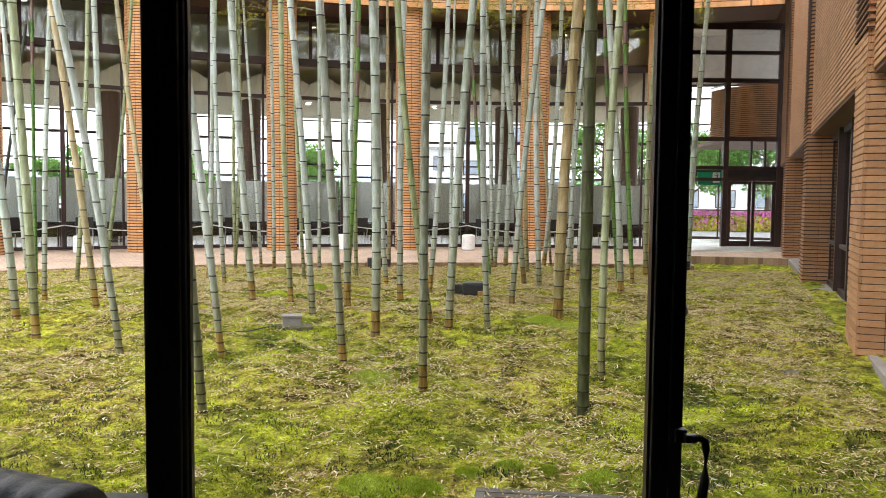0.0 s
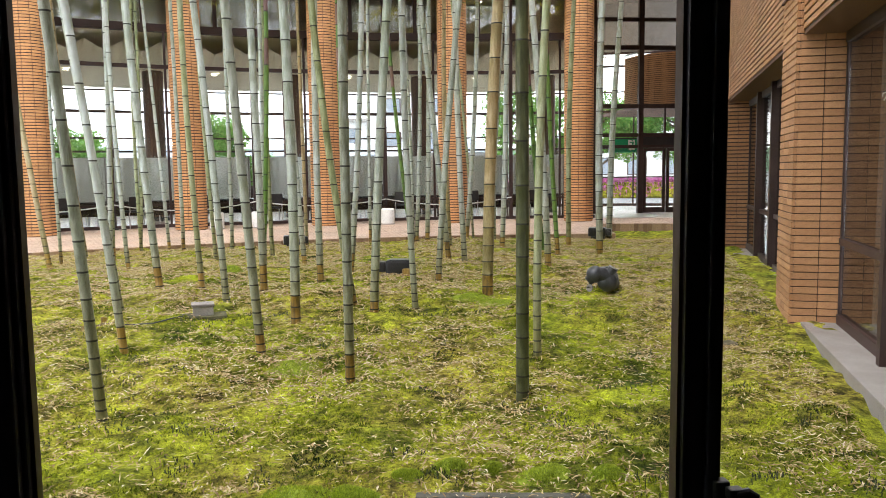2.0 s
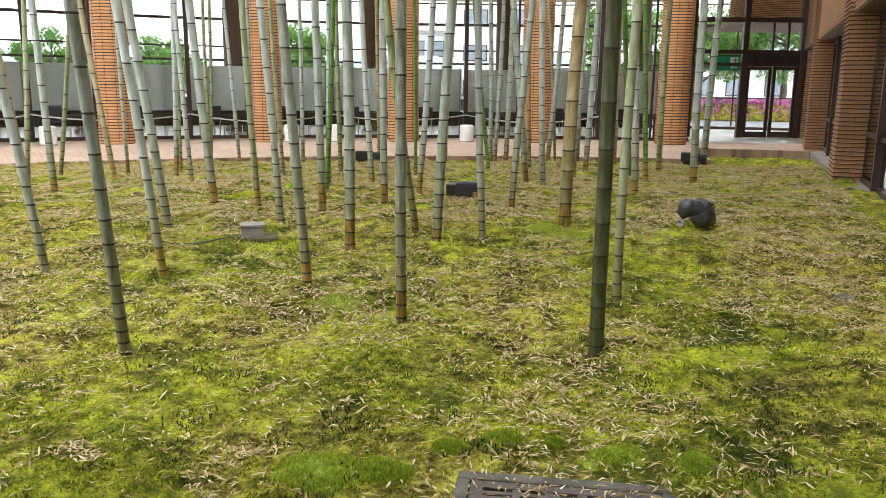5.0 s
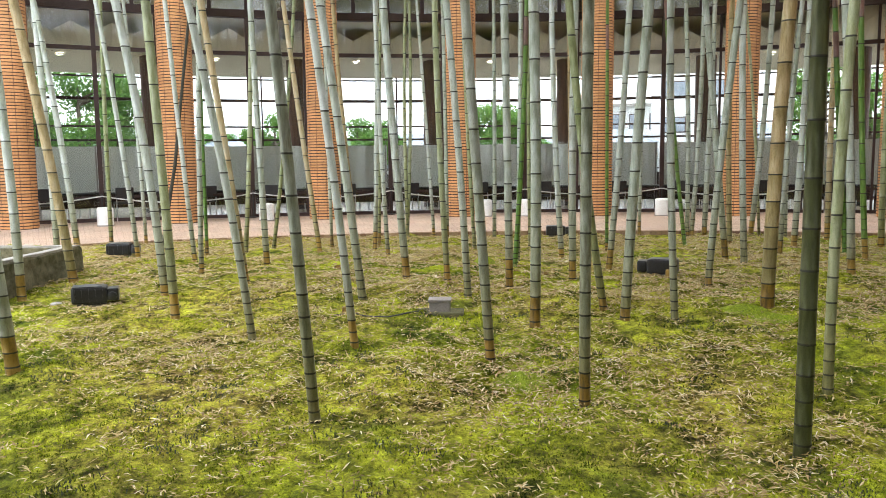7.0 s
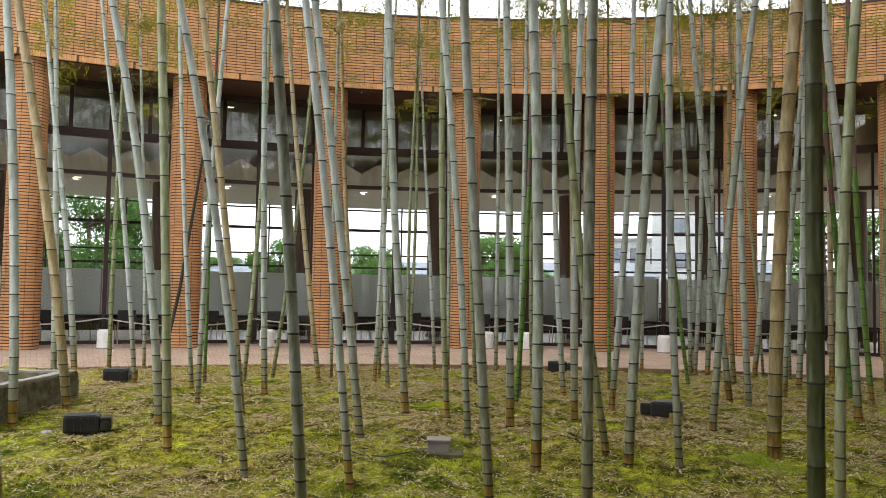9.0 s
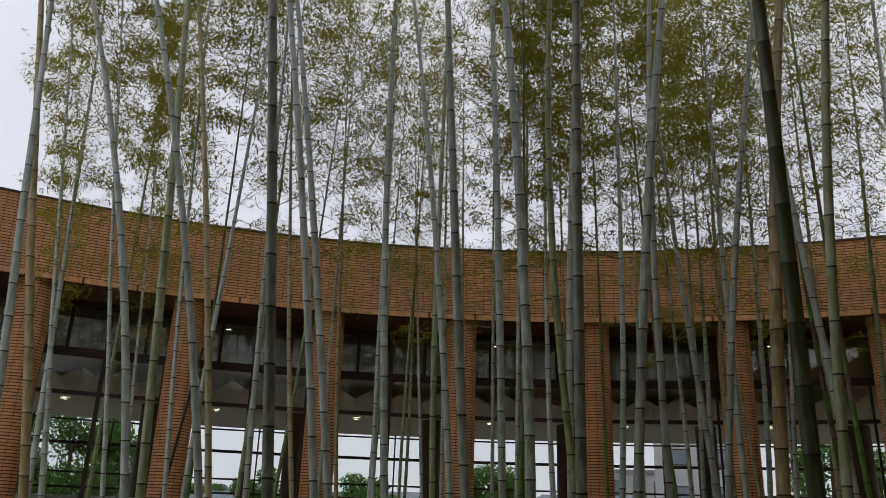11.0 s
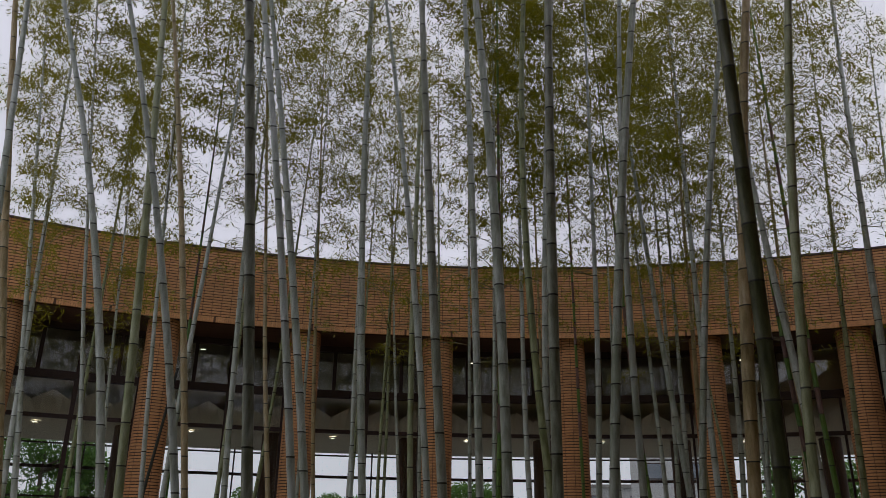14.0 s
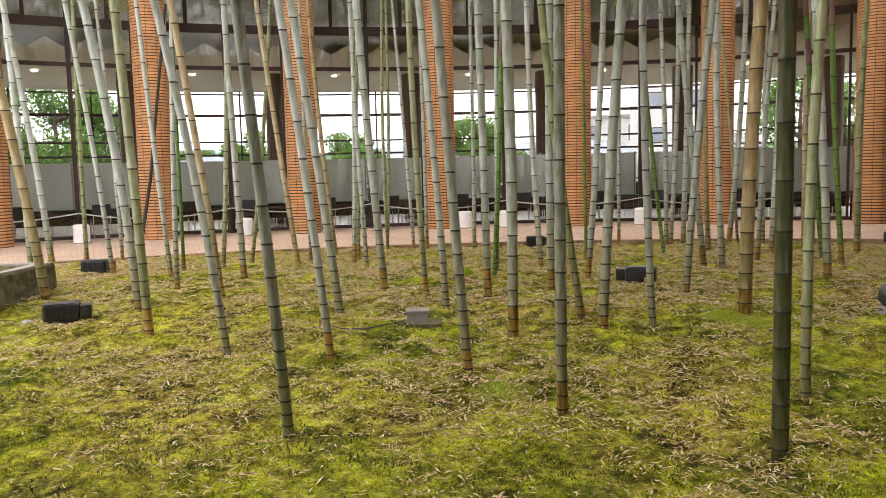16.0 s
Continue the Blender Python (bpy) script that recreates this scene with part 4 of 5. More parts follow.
bm.faces.new(rows[-1][::-1])
bmesh.ops.recalc_face_normals(bm, faces=bm.faces)
part("backrest", bm, M["leather"], armchair, smooth=True)
part("seat", boxed(-0.30, -0.35, 0.22, 0.30, 0.24, 0.44, 0.04), M["leather"], armchair)
for x in (-0.25, 0.25):
    for y in (-0.28, 0.3):
        part("leg", boxed(x - 0.025, y - 0.025, -0.03, x + 0.025, y + 0.025, 0.4 if y > 0 else 0.22), M["black"], armchair)

# ---- things in the moss ----
rng = np.random.default_rng(11)


def on_ground(x, y):
    return ground_z(x, y) + lumps(x, y)


def floodlight(x, y, rz, rx=0.0, scale=1.0):
    f = thing("floodlight", x, y, on_ground(x, y) - 0.01, "black box floodlight lying on the moss", "floodlight", "garden floodlights", rz=rz)
    s = scale
    bm = boxed(-0.20 * s, -0.12 * s, 0.05 * s, 0.14 * s, 0.12 * s, 0.22 * s, 0.028 * s)
    part("housing", bm, M["black"], f)
    part("lens", boxed(-0.19 * s, -0.105 * s, 0.217 * s, 0.10 * s, 0.105 * s, 0.226 * s, 0.003), M["ceramic"], f, "dark glossy lens glass")
    part("gear_box", boxed(0.14 * s, -0.10 * s, 0.07 * s, 0.25 * s, 0.10 * s, 0.20 * s, 0.02 * s), M["black"], f)
    part("knob", lathe(bmesh.new(), [(0.045 * s, 0), (0.045 * s, 0.03), (0.03 * s, 0.035)], 16, pose(0.19 * s, -0.10 * s, 0.12 * s, 90, 0, 0)), M["black"], f)
    for k in range(5):
        part("fin", boxed(-0.17 * s + k * 0.065 * s, -0.128 * s, 0.07 * s, -0.16 * s + k * 0.065 * s, -0.118 * s, 0.2 * s), M["black"], f)
    part("bracket", boxed(-0.15 * s, -0.10 * s, 0.0, 0.12 * s, 0.10 * s, 0.052 * s, 0.006), M["black"], f)
    return f


floodlight(-5.27, 8.22, 33)
floodlight(-7.25, 11.4, 24)
floodlight(0.42, 10.66, 172)
floodlight(5.12, 17.1, -22, scale=1.1)
floodlight(-1.40, 16.9, 8, scale=1.1)

fx, fy = -1.58, 8.22
jb = thing("junction_box", fx, fy, on_ground(fx, fy) + 0.02, "grey metal junction box on a mossy concrete slab", "junction box", rz=12)
part("slab", boxed(-0.22, -0.13, -0.06, 0.22, 0.13, 0.035, 0.012), M["slab"], jb, "mossy concrete slab")
part("body", boxed(-0.095, -0.085, 0.036, 0.095, 0.085, 0.125, 0.006), M["boxgrey"], jb)
part("lid", boxed(-0.105, -0.095, 0.126, 0.105, 0.095, 0.148, 0.005), M["boxgrey"], jb, "overlapping lighter lid")
bm = tube(bmesh.new(), [(-2.55 + 0.09 * i, 8.05 + 0.05 * math.sin(i * 0.8), on_ground(-2.55 + 0.09 * i, 8.05) + 0.012) for i in range(10)], 0.007, 6)
solid("cable", bm, M["black"], "black cable lying loose on the moss", "cable")

px, py = 2.60, 8.85
kn = thing("ceramic_knot", px, py, on_ground(px, py), "dark glazed stoneware knot of thick pipes with cut open ends", "garden ornament", rz=10)
bm = tube(bmesh.new(), [(-0.14, 0.02, 0.05), (-0.14, 0.02, 0.13), (-0.10, 0.0, 0.20), (-0.03, -0.02, 0.20), (0.03, -0.04, 0.12), (0.10, -0.01, 0.10), (0.125, 0.04, 0.15), (0.09, 0.07, 0.21), (0.02, 0.06, 0.22)],
          [0.04, 0.065, 0.088, 0.085, 0.10, 0.095, 0.08, 0.07, 0.05], 20)
bmesh.ops.create_uvsphere(bm, u_segments=24, v_segments=14, radius=0.095, matrix=Matrix.Translation((-0.095, 0.0, 0.195)))
bmesh.ops.create_uvsphere(bm, u_segments=24, v_segments=14, radius=0.112, matrix=Matrix.Translation((0.04, -0.03, 0.112)))
part("body", bm, M["ceramic"], kn, smooth=True)
part("spout", tube(bmesh.new(), [(0.03, -0.05, 0.17), (0.06, -0.06, 0.21), (0.09, -0.07, 0.265)], [0.05, 0.05, 0.052], 18), M["ceramic"], kn)
part("cut_end", lathe(bmesh.new(), [(0.053, -0.004), (0.053, 0.012), (0.036, 0.013), (0.034, -0.01)], 18, Matrix.Translation((0.09, -0.07, 0.264)) @ Vector((0.03, -0.01, 0.055)).to_track_quat("Z", "Y").to_matrix().to_4x4(), cap=False), M["concrete"], kn, "pale unglazed rim")
part("cut_end", lathe(bmesh.new(), [(0.042, 0), (0.042, 0.012), (0.024, 0.013)], 18, Matrix.Translation((-0.15, 0.01, 0.045)) @ Vector((-0.07, -0.03, 0.01)).to_track_quat("Z", "Y").to_matrix().to_4x4()), M["concrete"], kn, "pale unglazed rim")

# old stone trough at the courtyard's left side
pl = thing("stone_planter", -7.55, 8.55, -0.035, "large mossy stone trough with a pale worn rim", "planter", rz=12)
bm = bmesh.new()
outer, inner = [], []
W, D, TH = 1.05, 1.2, 0.15
for ix in range(33):
    t = ix / 32 * 4
    e, f = int(t) % 4, t % 1
    cs = [(-W, -D), (W, -D), (W, D), (-W, D)]
    a, b = cs[e], cs[(e + 1) % 4]
    outer.append((a[0] + (b[0] - a[0]) * f, a[1] + (b[1] - a[1]) * f))
outer = outer[:-1]
rings = []
for k, (off, z) in enumerate(((0.03, -0.15), (0.02, 0.1), (0.0, 0.3), (0.0, 0.40), (-0.02, 0.43), (-TH + 0.02, 0.435), (-TH, 0.41), (-TH - 0.01, 0.15))):
    ring = []
    for i, (x, y) in enumerate(outer):
        w = noise.noise(Vector((x * 3 + k, y * 3, z * 4))) * 0.022
        ring.append(bm.verts.new((x * (1 + (off + w) / W), y * (1 + (off + w) / D), z + w * 0.6)))
    rings.append(ring)
for a, b in zip(rings, rings[1:]):
    for i in range(32):
        bm.faces.new((a[i], a[(i + 1) % 32], b[(i + 1) % 32], b[i]))
bmesh.ops.recalc_face_normals(bm, faces=bm.faces)
part("trough", bm, M["stone"], pl)
bm = bmesh.new()
ring = []
for off in (-0.012, -TH + 0.012):
    ring.append([bm.verts.new((x * (1 + off / W), y * (1 + off / D), 0.446 + noise.noise(Vector((x * 3, y * 3, 0))) * 0.012)) for x, y in outer])
for i in range(32):
    bm.faces.new((ring[0][i], ring[0][(i + 1) % 32], ring[1][(i + 1) % 32], ring[1][i]))
r = bmesh.ops.extrude_face_region(bm, geom=bm.faces[:])
bmesh.ops.translate(bm, vec=(0, 0, -0.03), verts=[v for v in r["geom"] if isinstance(v, bmesh.types.BMVert)])
part("rim", bm, M["concrete"], pl, "pale worn rim")
part("soil", boxed(-0.9, -1.05, 0.2, 0.9, 1.05, 0.26), M["moss"], pl)

# drain by the window
gx, gy = 0.615, 4.04
dr = thing("drain_grate", gx, gy, -0.297, "square cast iron drain grate in a concrete surround", "drain", rz=-8)
for x0, y0, x1, y1 in ((-0.46, 0.30, 0.46, 0.37), (-0.46, -0.37, 0.46, -0.30), (-0.46, -0.30, -0.40, 0.30), (0.40, -0.30, 0.46, 0.30)):
    part("surround", boxed(x0, y0, -0.1, x1, y1, 0.035, 0.012), M["wet_concrete"], dr, "worn mossy concrete surround")
bm = bmesh.new()
box(bm, -0.395, 0.24, 0, 0.395, 0.295, 0.03)
box(bm, -0.395, -0.295, 0, 0.395, -0.24, 0.03)
box(bm, -0.395, -0.24, 0, -0.34, 0.24, 0.03)
box(bm, 0.34, -0.24, 0, 0.395, 0.24, 0.03)
for i in range(5):
    box(bm, -0.20 + i * 0.136 - 0.018, -0.24, 0.001, -0.20 + i * 0.136 + 0.018, 0.24, 0.029)
part("grate_frame", bm, M["iron"], dr)
for i in range(11):
    y = -0.205 + i * 0.041
    part("grate_bar", boxed(-0.34, y - 0.011, 0.002, 0.34, y + 0.011, 0.028), M["iron"], dr)
part("pit", boxed(-0.39, -0.29, -0.12, 0.39, 0.29, -0.08), M["black"], dr)


def rock(x, y, r, mat, name="stone", label="small grey stone half sunk in the moss"):
    bm = bmesh.new()
    bmesh.ops.create_icosphere(bm, subdivisions=2, radius=r)
    for v in bm.verts:
        v.co *= 1 + 0.35 * noise.noise(v.co * (2.2 / r) + Vector((x, y, 0)))
        v.co.z *= 0.5
    ob = thing(name, x, y, on_ground(x, y), label, name)
    part("body", bm, mat, ob)


rock(-5.75, 8.25, 0.07, M["concrete"])
rock(3.1, 6.9, 0.09, M["stone"])
rock(0.25, 10.45, 0.07, M["stone"])
rock(-5.9, 10.3, 0.07, M["stone"])


def stump(x, y, r, h, tone="butt"):
    s = thing("bamboo_stump", x, y, on_ground(x, y) - 0.02, "short sawn bamboo stump in the moss", "stump", "bamboo stumps")
    part("stub", lathe(bmesh.new(), [(r * 1.05, 0), (r, h), (r * 0.8, h), (r * 0.75, h * 0.3)], 16), M[tone], s)


for x, y, r, h in ((0.52, 10.3, 0.05, 0.11), (-1.3, 10.9, 0.05, 0.06), (0.25, 11.3, 0.045, 0.12), (-2.5, 8.2, 0.03, 0.07), (-0.9, 10.6, 0.04, 0.05), (2.2, 12.6, 0.05, 0.07), (-3.6, 10.8, 0.05, 0.06)):
    stump(x, y, r, h)
for x, y, rr0, hh in ((-1.85, 11.7, 0.16, 0.10), (1.12, 8.75, 0.2, 0.05), (1.35, 8.55, 0.22, 0.045), (-0.12, 4.45, 0.15, 0.055), (-0.40, 4.42, 0.22, 0.035), (0.42, 4.72, 0.11, 0.05), (0.92, 4.58, 0.15, 0.05), (0.18, 4.66, 0.09, 0.04), (0.66, 4.70, 0.08, 0.045), (1.25, 4.45, 0.12, 0.04), (-0.62, 6.75, 0.2, 0.03)):
    V, F = [], []
    for i in range(3000):
        a, q = rng.uniform(0, 6.283), math.sqrt(rng.random())
        cx, cy = rr0 * q * math.cos(a), rr0 * q * math.sin(a) * 0.75
        z = hh * (1 - q * q) + on_ground(x + cx, y + cy) - on_ground(x, y)
        b, w, h = rng.uniform(0, 6.283), 0.0045, rng.uniform(0.003, 0.011)
        n = len(V)
        V += [(cx - w * math.sin(b), cy + w * math.cos(b), z - 0.006), (cx + w * math.sin(b), cy - w * math.cos(b), z - 0.006), (cx + h * 0.7 * math.cos(b), cy + h * 0.7 * math.sin(b), z + h)]
        F.append((n, n + 1, n + 2))
    t = thing("moss_cushion", x, y, on_ground(x, y), "rounded bright green cushion of moss", "moss", "moss cushions")
    me = bpy.data.meshes.new("fronds")
    me.from_pydata(V, [], F)
    me.materials.append(M["cushion"])
    new("fronds", me).parent = t
    bm = bmesh.new()
    rings = [[bm.verts.new((0, 0, hh))]]
    for k in range(1, 8):
        q = k / 7
        ring = []
        for i in range(26):
            an = 2 * math.pi * i / 26
            rr = rr0 * q * (1 + 0.45 * noise.noise(Vector((math.cos(an) * 1.6 + x, math.sin(an) * 1.6 + y, 2.0))))
            cx, cy = rr * math.cos(an), rr * math.sin(an) * 0.75
            ring.append(bm.verts.new((cx, cy, hh * (1 - q * q) - 0.012 * q + on_ground(x + cx, y + cy) - on_ground(x, y))))
        rings.append(ring)
    for i in range(26):
        bm.faces.new((rings[0][0], rings[1][i], rings[1][(i + 1) % 26]))
    for p, q in zip(rings[1:], rings[2:]):
        for i in range(26):
            bm.faces.new((p[i], q[i], q[(i + 1) % 26], p[(i + 1) % 26]))
    part("body", bm, M["cushion_body"], t, smooth=True)

# ---- bamboo ----
LAT0 = Vector((0.2, 1.3))


def smoothcurve(a, b, z, zk):
    if z < zk:
        return a * z + b * z * z
    return a * zk + b * zk * zk + (a + 2 * b * zk) * 0.8 * (z - zk)


TONES = {"wax": "waxy grey-green", "dark": "dark grey-green", "deep": "deep olive green", "olive": "olive green", "green": "fresh green with purple-brown sheaths above", "tan": "straw tan"}


def bamboo(x, y, r, a, b, tone, bend_to):
    z0 = on_ground(x, y) - 0.05
    h = rng.uniform(12.5, 16.0) * (0.9 + 2.2 * (r - 0.035))
    u = (Vector((x, y)) - LAT0).normalized()
    lx, ly = u.y, -u.x
    depth_lean = rng.uniform(-0.008, 0.008)
    taper = 0.28 if y < 10.5 else 0.20
    ob = thing("bamboo", x, y, z0, TONES[tone] + " bamboo stem rising from the moss", "bamboo", "bamboo grove")

    def centre(z):
        o = smoothcurve(a, b, z, bend_to)
        d = depth_lean * z
        return lx * o + u.x * d, ly * o + u.y * d

    def radius(z):
        return r * (1.06 if z < 0.1 else 1.0) * max(0.12, 1 - 0.12 * z / h - 0.82 * (max(0, z / h - taper) / (1 - taper)) ** 1.15)

    nodes, z, gap = [], 0.0, rng.uniform(0.055, 0.09) * (r / 0.04)
    while z < h:
        nodes.append(z)
        z += gap * rng.uniform(0.93, 1.07)
        gap = min(gap * 1.13, 0.36 if z < h * 0.6 else 0.30)
    nodes.append(h)
    segs = 12 if r > 0.034 and (Vector((x, y)) - LAT0).length < 11 else 9
    rings, mats = [], []
    butt_top = rng.uniform(0.08, 0.30) if rng.random() < 0.72 else 0.0
    if tone == "deep":
        butt_top = 0.0
    sheath_from = rng.uniform(2.6, 3.4) if tone == "green" else 99
    for i, (p, q) in enumerate(zip(nodes, nodes[1:])):
        s = 2 if p < butt_top else (3 if p > sheath_from and i % 2 == 0 and p < sheath_from + 5 else 0)
        rings += [(p, 0.985), (p + 0.006, 1.045), (p + 0.0125, 1.0)]
        mats += [1, 1, s]
    rings.append((h, 1.0))
    ang = np.arange(segs) * 2 * np.pi / segs
    V = np.empty((len(rings), segs, 3))
    for i, (z, k) in enumerate(rings):
        cx, cy = centre(z)
        rr = radius(z) * k
        V[i, :, 0], V[i, :, 1], V[i, :, 2] = cx + rr * np.cos(ang), cy + rr * np.sin(ang), z
    faces = [(i * segs + k, i * segs + (k + 1) % segs, (i + 1) * segs + (k + 1) % segs, (i + 1) * segs + k) for i in range(len(rings) - 1) for k in range(segs)]
    me = bpy.data.meshes.new("culm")
    me.from_pydata(V.reshape(-1, 3).tolist(), [], faces)
    me.polygons.foreach_set("material_index", np.repeat(np.array(mats, dtype=np.int32), segs))
    me.polygons.foreach_set("use_smooth", [True] * len(faces))
    for k in (tone, "node", "butt", "sheath"):
        me.materials.append(M[k])
    cu = new("culm", me)
    cu.parent = ob

    # side branches and leaves above the bare stem
    bare = rng.uniform(4.6, 5.9) if y > 10.5 else rng.uniform(7.5, 8.6)
    bv, bf, lv, lf = [], [], [], []
    side = rng.uniform(0, 6.28)
    way = math.degrees(math.atan2(x - LAT0.x, y - LAT0.y))
    lush = (3.3 if way < -30 else 1.45 if way < -18 else 1.25 if way < -9 else 2.9 if way < 4 else 1.6) * rng.uniform(0.75, 1.25)
    for z in nodes:
        if z < bare or z > h - 0.1:
            continue
        side += math.pi + rng.uniform(-0.5, 0.5)
        t = (z - bare) / (h - bare)
        for tw in range(2):
            az = side + (rng.uniform(0.25, 0.7) if tw else 0)
            L = (2.0 - 1.0 * t) * rng.uniform(0.6, 1.1) * (0.62 if t < 0.12 else 1.0) * (0.8 if tw else 1)
            rise = rng.uniform(0.45, 1.0) if t > 0.1 else rng.uniform(0.05, 0.5)
            cx, cy = centre(z)
            pts = []
            for s in range(5):
                q = s / 4
                pts.append((cx + math.cos(az) * L * q, cy + math.sin(az) * L * q, z + L * (rise * q - 0.24 * q * q)))
            base = len(bv)
            w0 = 0.0085 * (1 - 0.45 * t)
            for s, p in enumerate(pts):
                w = w0 * (1 - 0.75 * s / 4)
                for k in range(3):
                    an = k * 2.094
                    bv.append((p[0] - math.sin(az) * w * math.cos(an), p[1] + math.cos(az) * w * math.cos(an), p[2] + w * math.sin(an)))
            for s in range(4):
                for k in range(3):
                    i0 = base + s * 3
                    bf.append((i0 + k, i0 + (k + 1) % 3, i0 + 3 + (k + 1) % 3, i0 + 3 + k))
            nl = int((26 + 58 * min(1, 0.24 + t * 1.8)) * (L / 1.3) * lush)
            sprays = rng.uniform(0.2, 1.0, size=max(3, nl // 4))
            fan = rng.normal(0, 0.085, size=(len(sprays), 3))
            for j in range(nl):
                q = float(sprays[j % len(sprays)]) + rng.normal(0, 0.03)
                q = min(max(q, 0.15), 1.03)
                f = q * 4
                i0 = min(3, int(f))
                g = f - i0
                off = fan[j % len(sprays)] + rng.normal(0, 0.035, size=3)
                P = [pts[i0][c] * (1 - g) + pts[i0 + 1][c] * g + off[c] for c in range(3)]
                la = az + rng.uniform(-1.5, 1.5)
                ll, lw, dp = rng.uniform(0.07, 0.135), rng.uniform(0.007, 0.0115), rng.uniform(-1.0, 0.35)
                dx, dy, dz = math.cos(la) * math.cos(dp), math.sin(la) * math.cos(dp), math.sin(dp)
                sx, sy, tz = -math.sin(la) * lw, math.cos(la) * lw, rng.uniform(-0.6, 0.6) * lw
                n0 = len(lv)
                lv += [P, (P[0] + dx * ll * 0.45 + sx, P[1] + dy * ll * 0.45 + sy, P[2] + dz * ll * 0.45 + tz),
                       (P[0] + dx * ll, P[1] + dy * ll, P[2] + dz * ll), (P[0] + dx * ll * 0.45 - sx, P[1] + dy * ll * 0.45 - sy, P[2] + dz * ll * 0.45 - tz)]
                lf.append((n0, n0 + 1, n0 + 2, n0 + 3))
    me = bpy.data.meshes.new("branches")
    me.from_pydata(bv, [], bf)
    me.materials.append(M["twig"])
    new("branches", me).parent = ob
    me = bpy.data.meshes.new("leaves")
    me.from_pydata(lv, [], lf)
    me.materials.append(M["leaf"])
    new("leaves", me).parent = ob


bamboo(1.08, 5.90, 0.047, 0.001, -0.0000, "deep", 9.0)
bamboo(-1.79, 5.83, 0.036, -0.066, -0.0036, "dark", 9.0)
bamboo(-0.15, 6.49, 0.037, -0.007, 0.0028, "dark", 9.0)
bamboo(1.43, 6.95, 0.035, -0.010, 0.0119, "olive", 9.0)
bamboo(-0.89, 7.07, 0.038, -0.071, 0.0015, "dark", 9.0)
bamboo(-2.04, 7.23, 0.034, -0.091, -0.0057, "wax", 9.0)
bamboo(-0.68, 8.00, 0.046, 0.015, -0.0077, "wax", 9.0)
bamboo(-4.44, 6.23, 0.053, -0.074, -0.0080, "wax", 4.5)
bamboo(0.07, 8.27, 0.043, 0.041, 0.0067, "wax", 9.0)
bamboo(-3.07, 7.46, 0.035, -0.108, -0.0130, "wax", 9.0)
bamboo(0.50, 8.43, 0.033, -0.058, 0.0088, "wax", 9.0)
bamboo(-0.12, 8.69, 0.037, -0.165, 0.0151, "olive", 9.0)
bamboo(1.32, 8.89, 0.061, 0.012, 0.0096, "tan", 9.0)
bamboo(-2.48, 8.65, 0.042, -0.109, -0.0039, "wax", 9.0)
bamboo(-4.08, 7.85, 0.042, -0.038, -0.0019, "olive", 9.0)
bamboo(-1.49, 9.03, 0.037, -0.049, -0.0061, "wax", 9.0)
bamboo(-1.15, 9.53, 0.042, -0.012, -0.0018, "wax", 9.0)
bamboo(-1.87, 9.72, 0.034, -0.062, 0.0080, "olive", 4.5)
bamboo(-4.70, 8.63, 0.044, -0.056, -0.0180, "wax", 9.0)
bamboo(0.90, 10.11, 0.038, 0.057, 0.0082, "wax", 9.0)
bamboo(-2.36, 9.79, 0.045, -0.089, 0.0057, "wax", 9.0)
bamboo(-0.55, 10.32, 0.042, -0.016, 0.0053, "wax", 9.0)
bamboo(-4.11, 9.31, 0.039, -0.105, -0.0042, "tan", 9.0)
bamboo(-6.26, 8.34, 0.048, -0.015, -0.0080, "wax", 4.5)
bamboo(-0.19, 11.23, 0.039, 0.091, -0.0080, "wax", 4.5)
bamboo(-5.02, 9.88, 0.032, 0.010, 0.0065, "wax", 4.5)
bamboo(2.55, 11.15, 0.047, -0.040, -0.0060, "wax", 4.5)
bamboo(-6.33, 9.24, 0.055, -0.110, -0.0080, "tan", 4.5)
bamboo(-1.40, 11.46, 0.033, 0.073, -0.0080, "green", 4.5)
bamboo(-1.41, 11.81, 0.031, 0.016, -0.0012, "wax", 4.5)
bamboo(-4.72, 11.03, 0.043, -0.033, 0.0012, "wax", 4.5)
bamboo(1.54, 12.36, 0.044, -0.054, 0.0063, "wax", 4.5)
bamboo(-5.81, 11.03, 0.033, -0.078, 0.0027, "wax", 4.5)
bamboo(-0.91, 12.82, 0.042, -0.076, 0.0080, "wax", 4.5)
bamboo(-6.54, 10.79, 0.033, -0.077, -0.0080, "wax", 4.5)
bamboo(1.37, 12.98, 0.046, -0.105, 0.0015, "wax", 4.5)
bamboo(-3.50, 12.59, 0.034, -0.059, 0.0063, "wax", 4.5)
bamboo(3.19, 13.10, 0.039, -0.075, 0.0055, "green", 4.5)
bamboo(-4.71, 12.85, 0.041, -0.129, 0.0028, "tan", 4.5)
bamboo(3.96, 13.29, 0.059, -0.032, 0.0080, "wax", 4.5)
bamboo(-0.32, 13.99, 0.028, -0.010, 0.0002, "green", 4.5)
bamboo(-6.33, 12.21, 0.028, -0.001, 0.0013, "green", 4.5)
bamboo(-5.89, 12.61, 0.037, 0.081, -0.0066, "olive", 4.5)
bamboo(-1.54, 14.06, 0.037, -0.024, 0.0036, "olive", 4.5)
bamboo(2.26, 14.16, 0.037, 0.028, 0.0055, "wax", 4.5)
bamboo(-4.08, 13.65, 0.038, 0.042, -0.0046, "wax", 4.5)
bamboo(-2.51, 14.25, 0.033, -0.063, 0.0046, "olive", 4.5)
bamboo(3.23, 14.33, 0.043, -0.095, 0.0043, "green", 4.5)
